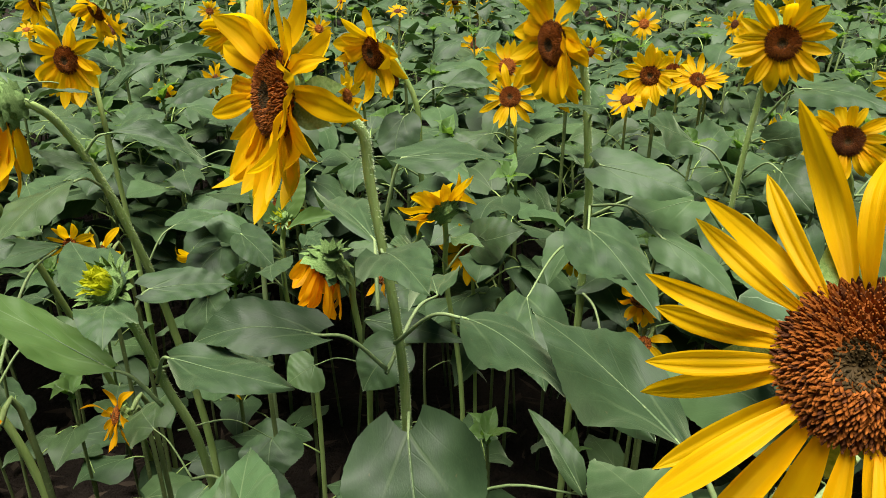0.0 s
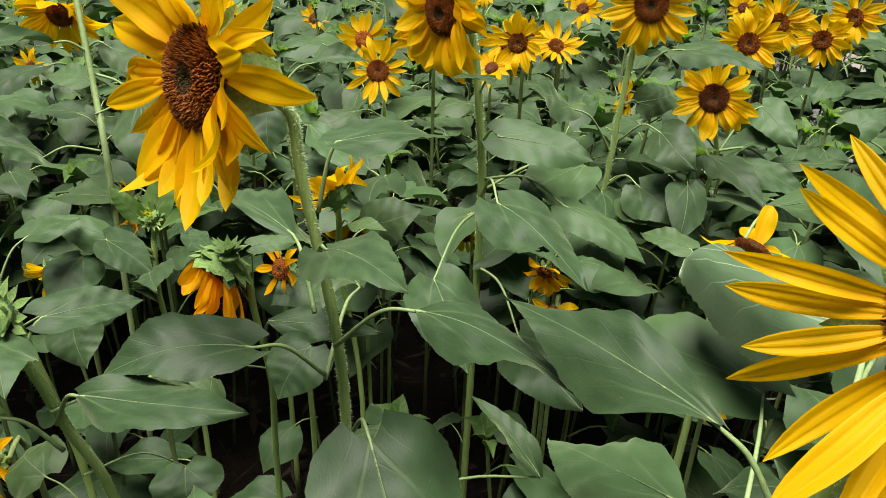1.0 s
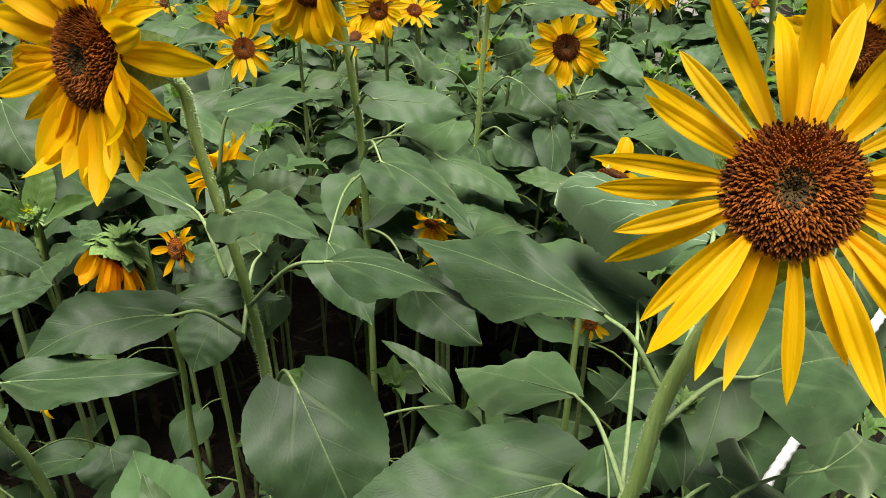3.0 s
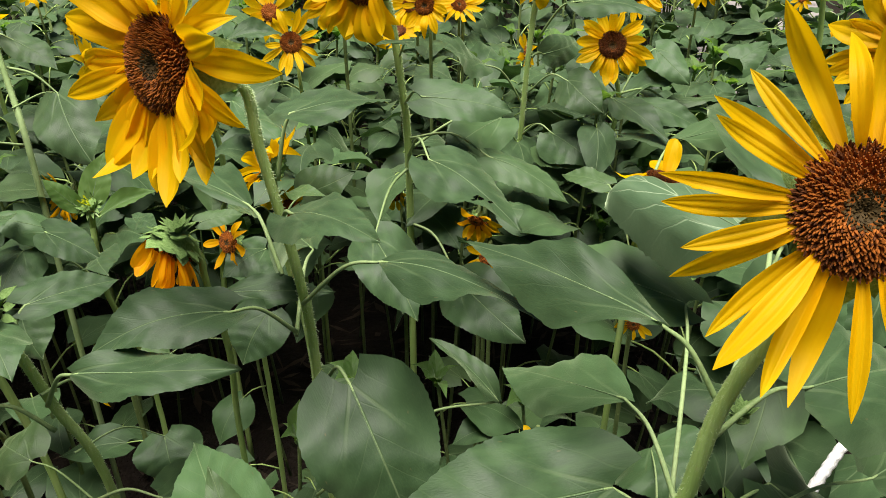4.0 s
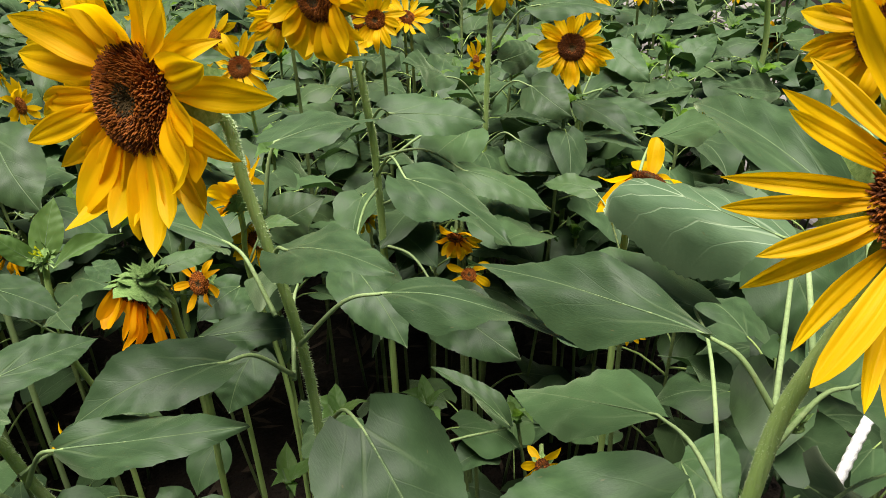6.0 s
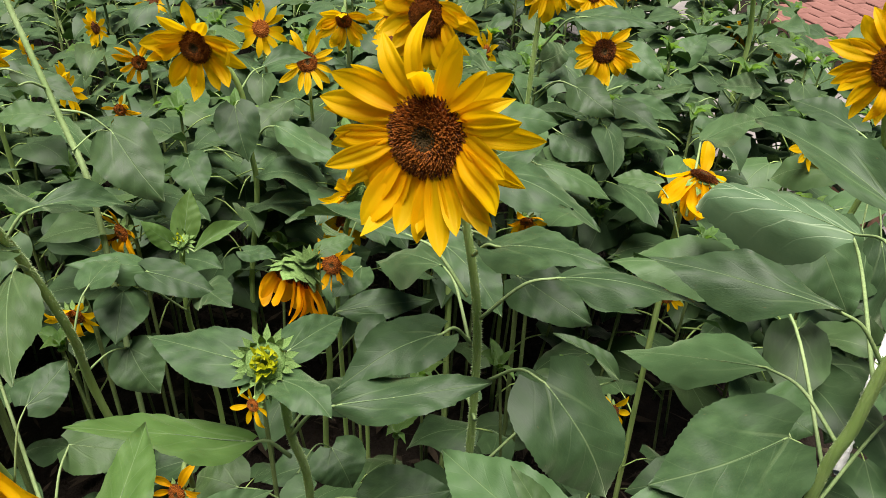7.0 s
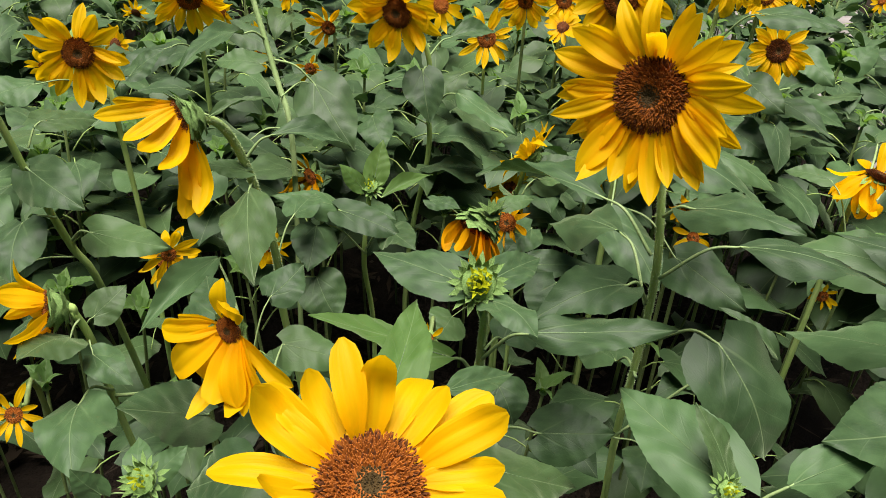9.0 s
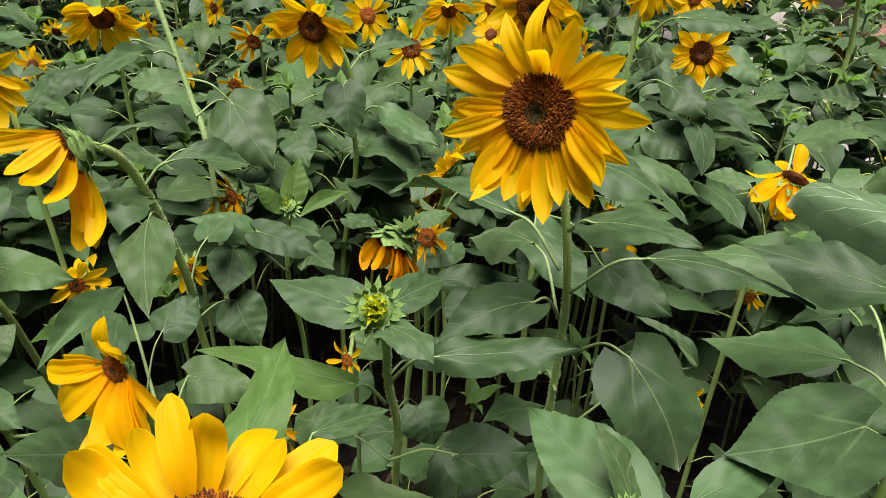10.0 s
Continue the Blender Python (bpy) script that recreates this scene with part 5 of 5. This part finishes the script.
def field_plant(x, y, tall, with_head, leaves, size, joined=None):
    """A plain plant of the rows; with joined, its pieces go into that list instead of objects."""
    global count
    r = random.Random(3000 + count)
    lean_x, lean_y = r.uniform(-0.09, 0.09), r.uniform(-0.06, 0.06)
    line = [(x + lean_x, y + lean_y, 0), (x + 0.4 * lean_x + r.uniform(-0.02, 0.02), y + 0.4 * lean_y, tall * 0.5), (x, y - 0.01, tall)]
    n = Vector((r.gauss(-0.2, 0.6), -1 + abs(r.gauss(0, 0.5)), r.uniform(-0.35, 0.8))).normalized()
    sx = Vector((0, 0, 1)).cross(n).normalized()
    hm = basis(sx, n.cross(sx), n, Vector((x, y - 0.03, tall + 0.02))) @ Matrix.Rotation(r.uniform(0, 6.28), 4, "Z") @ Matrix.Scale(r.uniform(0.034, 0.062), 4)
    fh = FAR_HEADS[r.randrange(6)]
    if joined is None:
        root = plant("field%d" % count, line, 0.0034, 0.0028, "green sunflower with a yellow head in the rows" if with_head else "leafy green sunflower without a flower", skin=STEM_SHADED)
        low_leaves(root, tall - 0.03, lambda z: (x, y, z), leaves, size, 4000 + count, 0.48 if tall > 0.7 else 0.26)
        if with_head:
            part("flower_head", fh, root, hm)
        else:
            top = Matrix.Translation(line[-1])
            part("bud", RECEPTACLE, root, top @ Matrix.Scale(0.007, 4))
            for k in range(5):
                s = r.uniform(0.035, 0.065)
                part("leaf", leaf_mesh("arch", k, "young", True), root, top @ Matrix.Rotation(k * 2.4, 4, "Z") @ Matrix.Rotation(radians(r.uniform(5, 50)), 4, "X") @ Matrix.Diagonal((s * 0.45, s, s, 1)))
    else:
        v, f = tube(line, [0.0042, 0.0038, 0.0035], 5)
        joined.append((mesh_from("stem", v, f, [STEM_SHADED]), Matrix.Identity(4)))
        low_leaves(None, tall - 0.03, lambda z: (x, y, z), leaves, size, 4000 + count, 0.5, joined)
        joined.append((fh, hm) if with_head else (TOP_BUD, Matrix.Translation(line[-1]) @ Matrix.Rotation(r.uniform(0, 6), 4, "Z")))
    count += 1


def join_all(name, pieces):
    """One mesh of many placed meshes."""
    mats, verts, faces, fm, uvs, base = [], [], [], [], [], 0
    for me, m in pieces:
        n = len(me.vertices)
        co = np.empty(n * 3)
        me.vertices.foreach_get("co", co)
        a = np.array(m)
        verts.append(co.reshape(-1, 3) @ a[:3, :3].T + a[:3, 3])
        slot = []
        for k in me.materials:
            if k not in mats:
                mats.append(k)
            slot.append(mats.index(k))
        uv = np.zeros((n, 2))
        if me.uv_layers:
            idx = np.empty(len(me.loops), dtype=np.int32)
            me.loops.foreach_get("vertex_index", idx)
            w = np.empty(len(me.loops) * 2)
            me.uv_layers[0].data.foreach_get("uv", w)
            uv[idx] = w.reshape(-1, 2)
        uvs.append(uv)
        for q in me.polygons:
            faces.append(tuple(i + base for i in q.vertices))
            fm.append(slot[q.material_index])
        base += n
    return mesh_from(name, np.concatenate(verts), faces, mats, fm, np.concatenate(uvs))


def clear(x, y, gap):
    return all((x - p.x) ** 2 + (y - p.y) ** 2 > gap * gap for p in HERE)


# leafy filler between the near plants, kept low
for gy in range(8):
    for gx in range(-7, 6):
        x, y = gx * 0.17 + field_rng.uniform(-0.06, 0.06), 0.32 + gy * 0.14 + field_rng.uniform(-0.05, 0.05)
        if x > 0.95 or not clear(x, y, 0.075) or y < 0.9:
            continue
        field_plant(x, y, 0.32 + 0.34 * min(1, max(0, (y - 0.40) / 0.75)) + field_rng.uniform(-0.06, 0.03), False, 3, 0.11)

for x, y, tall in ((0.62, 0.84, 0.74), (0.76, 0.99, 0.74), (0.62, 1.10, 0.70), (0.88, 1.12, 0.72), (0.52, 0.70, 0.58), (0.95, 0.95, 0.66), (0.80, 0.78, 0.62)):
    field_plant(x, y, tall, False, 9, 0.15)

# the rows behind; those far off are one mass
far = []
for gy in range(20):
    y0 = 1.36 + gy * 0.19 * (1 + 0.02 * gy)
    half = 1.1 + 0.6 * y0
    n = int(half / (0.14 + 0.003 * gy)) + 1
    for gx in range(-n, n + 1):
        x = gx * half / n + field_rng.uniform(-0.07, 0.07)
        y = y0 + field_rng.uniform(-0.07, 0.07)
        if x > 1.25 + 0.16 * y or not clear(x, y, 0.09):
            continue
        if x > 0.75 and y < 2.0 and field_rng.random() < 0.2:
            continue
        tall = field_rng.uniform(0.74, 0.95)
        apart = y < 2.25 and abs(x) < 1.5
        field_plant(x, y, tall, y > 1.7 and field_rng.random() < (0.30 if y < 3 else 0.45), 13 if apart else 9, 0.128 if apart else 0.135, None if apart else far)
# unseen rows added below, behind and left of the camera, to block low light
for gy in range(8):
    for gx in range(13):
        x, y = -1.25 + gx * 0.15 + field_rng.uniform(-0.05, 0.05), -1.15 + gy * 0.185 + field_rng.uniform(-0.05, 0.05)
        if clear(x, y, 0.06):
            field_plant(x, y, field_rng.uniform(0.72, 0.88), False, 9, 0.15, far)
for gy in range(12):
    for gx in range(12):
        x, y = -1.3 - gx * 0.2 + field_rng.uniform(-0.07, 0.07), -0.9 + gy * 0.2 + field_rng.uniform(-0.07, 0.07)
        field_plant(x, y, field_rng.uniform(0.72, 0.9), field_rng.random() < 0.25, 7, 0.15, far)
for gy in range(8):
    for gx in range(7):
        x, y = -3.45 + gx * 0.22 + field_rng.uniform(-0.07, 0.07), 1.55 + gy * 0.21 + field_rng.uniform(-0.07, 0.07)
        if x < -1.2 - 0.6 * y:
            field_plant(x, y, field_rng.uniform(0.72, 0.9), field_rng.random() < 0.3, 7, 0.15, far)
tagged(new("sunflower_rows", join_all("sunflower_rows", far)), "dense flowering sunflower rows further off, and unseen ones that block light", "sunflowers", kind="stuff")

# ---- ground, paving and what stands at the edge ----
def ground_mesh():
    verts, faces = [], []
    xs = [-400, -40, -8] + [-3 + 0.15 * i for i in range(32)] + [2.1, 8, 40, 400]
    ys = [-400, -40, -4, -1] + [-0.4 + 0.2 * i for i in range(32)] + [9, 40, 400]
    for y in ys:
        for x in xs:
            near = abs(x) < 2.0 and -0.5 < y < 6
            verts.append((x, y, 0.03 * noise.noise((x * 4, y * 4, 0)) if near else -0.01))
    n = len(xs)
    for i in range(len(ys) - 1):
        for j in range(n - 1):
            a = i * n + j
            faces.append((a, a + 1, a + n + 1, a + n))
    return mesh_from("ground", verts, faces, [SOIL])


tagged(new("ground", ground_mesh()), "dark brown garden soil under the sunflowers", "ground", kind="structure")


def block_mesh(name, sx, sy, sz, bevel, mat):
    bm = bmesh.new()
    bmesh.ops.create_cube(bm, size=1.0)
    for v in bm.verts:
        v.co = (v.co.x * sx, v.co.y * sy, v.co.z * sz)
    top = [e for e in bm.edges if all(v.co.z > 0 for v in e.verts)]
    bmesh.ops.bevel(bm, geom=top, offset=bevel, segments=1, affect="EDGES")
    me = bpy.data.meshes.new(name)
    bm.to_mesh(me)
    bm.free()
    me.materials.append(mat)
    return me


def edge_x(y):
    return 1.45 + 0.10 * y


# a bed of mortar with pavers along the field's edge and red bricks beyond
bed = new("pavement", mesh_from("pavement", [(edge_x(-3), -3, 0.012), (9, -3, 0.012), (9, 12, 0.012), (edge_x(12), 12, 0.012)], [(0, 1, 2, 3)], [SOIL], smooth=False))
PLACED[bed.name] = Matrix.Identity(4)
tagged(bed, "paving of grey slabs and red bricks", "pavement", kind="structure")
SLAB = block_mesh("slab", 0.39, 0.29, 0.06, 0.008, PAVER)
BRICKS = block_mesh("brick", 0.195, 0.095, 0.06, 0.006, BRICK)
lay = random.Random(5)
for i in range(3):
    for j in range(26):
        y = -2.24 + j * 0.305
        part("slab", SLAB, bed, Matrix.Translation((edge_x(y) + 0.22 + i * 0.405, y + (0.15 if i % 2 else 0), 0.02 + lay.uniform(-0.004, 0.004))) @ Matrix.Rotation(lay.gauss(0, 0.02), 4, "Z"))
for i in range(14):
    for j in range(20):
        y = 1.6 + i * 0.205
        part("brick", BRICKS, bed, Matrix.Translation((edge_x(y) + 1.42 + j * 0.108, y + (0.1 if j % 2 else 0), 0.02 + lay.uniform(-0.003, 0.003))) @ Matrix.Rotation(math.pi / 2 + lay.gauss(0, 0.015), 4, "Z"))


# a white twisted cord, leaning between the plants
def cord_mesh(a, b, radius):
    a, b = Vector(a), Vector(b)
    d = (b - a).normalized()
    s = d.orthogonal().normalized()
    o = d.cross(s)
    verts, faces = [], []
    rows, sides = 260, 14
    for i in range(rows + 1):
        p = a.lerp(b, i / rows)
        for k in range(sides):
            t = 2 * math.pi * k / sides
            rad = radius * (1 + 0.09 * math.cos(3 * (t - i * 0.30)))
            verts.append(p - a + (s * math.cos(t) + o * math.sin(t)) * rad)
    for i in range(rows):
        for k in range(sides):
            q, w = i * sides + k, i * sides + (k + 1) % sides
            faces.append((q, w, w + sides, q + sides))
    return mesh_from("cord", verts, faces, [WHITE])


cord = new("cord", cord_mesh((0.47, 0.55, 0.70), (0.85, 0.84, 0.84), 0.0062))
cord.location = (0.47, 0.55, 0.70)
tagged(cord, "white twisted cord strung low along the bed", "cord")


def pot_mesh(rad, high):
    prof = ((0.0, 0.0), (0.68, 0.0), (0.74, 0.04), (0.92, 0.78), (1.0, 0.80), (1.02, 1.0), (0.90, 1.0), (0.86, 0.82), (0.0, 0.80))
    verts, faces = [], []
    sides = 36
    for q, z in prof:
        for k in range(sides):
            a = 2 * math.pi * k / sides
            verts.append((max(q, 0.001) * rad * math.cos(a), max(q, 0.001) * rad * math.sin(a), z * high))
    for i in range(len(prof) - 1):
        for k in range(sides):
            a, b = i * sides + k, i * sides + (k + 1) % sides
            faces.append((a, b, b + sides, a + sides))
    return mesh_from("flower_pot", verts, faces, [CLAY])


pot = new("flower_pot", pot_mesh(0.16, 0.24))
pot.location = (1.95, 1.98, 0.05)
tagged(pot, "pale clay flower pot standing on the paving", "flower pot")


# a petal that has dropped onto a leaf
drop = new("fallen_petal", petal_mesh(3, "yellow"))
drop.matrix_basis = basis(Vector((0.3, 0.1, 0.95)).cross(Vector((-0.9, -0.3, 0.32))).normalized(), Vector((-0.9, -0.3, 0.32)).normalized(), Vector((0.3, -0.1, 0.95)), Vector((0.400, 0.825, 0.908))) @ Matrix.Scale(0.032, 4)
tagged(drop, "single yellow petal dropped on a leaf", "petal")


# dry leaves and straw on the soil
def litter_mesh():
    r = random.Random(9)
    verts, faces = [], []
    for k in range(1400):
        c = Vector((r.uniform(-1.2, 1.5), r.uniform(0.2, 2.2), 0.035))
        a, l = r.uniform(0, 6.28), r.uniform(0.01, 0.05)
        d, s = Vector((math.cos(a), math.sin(a), r.uniform(-0.1, 0.3))) * l, Vector((-math.sin(a), math.cos(a), 0)) * r.uniform(0.001, 0.012)
        b = len(verts)
        verts += [c - d, c + s, c + d, c - s]
        faces.append((b, b + 1, b + 2, b + 3))
    return mesh_from("litter", verts, faces, [LITTER])


tagged(new("litter", litter_mesh()), "dry leaf litter and straw on the soil", "litter", kind="stuff")
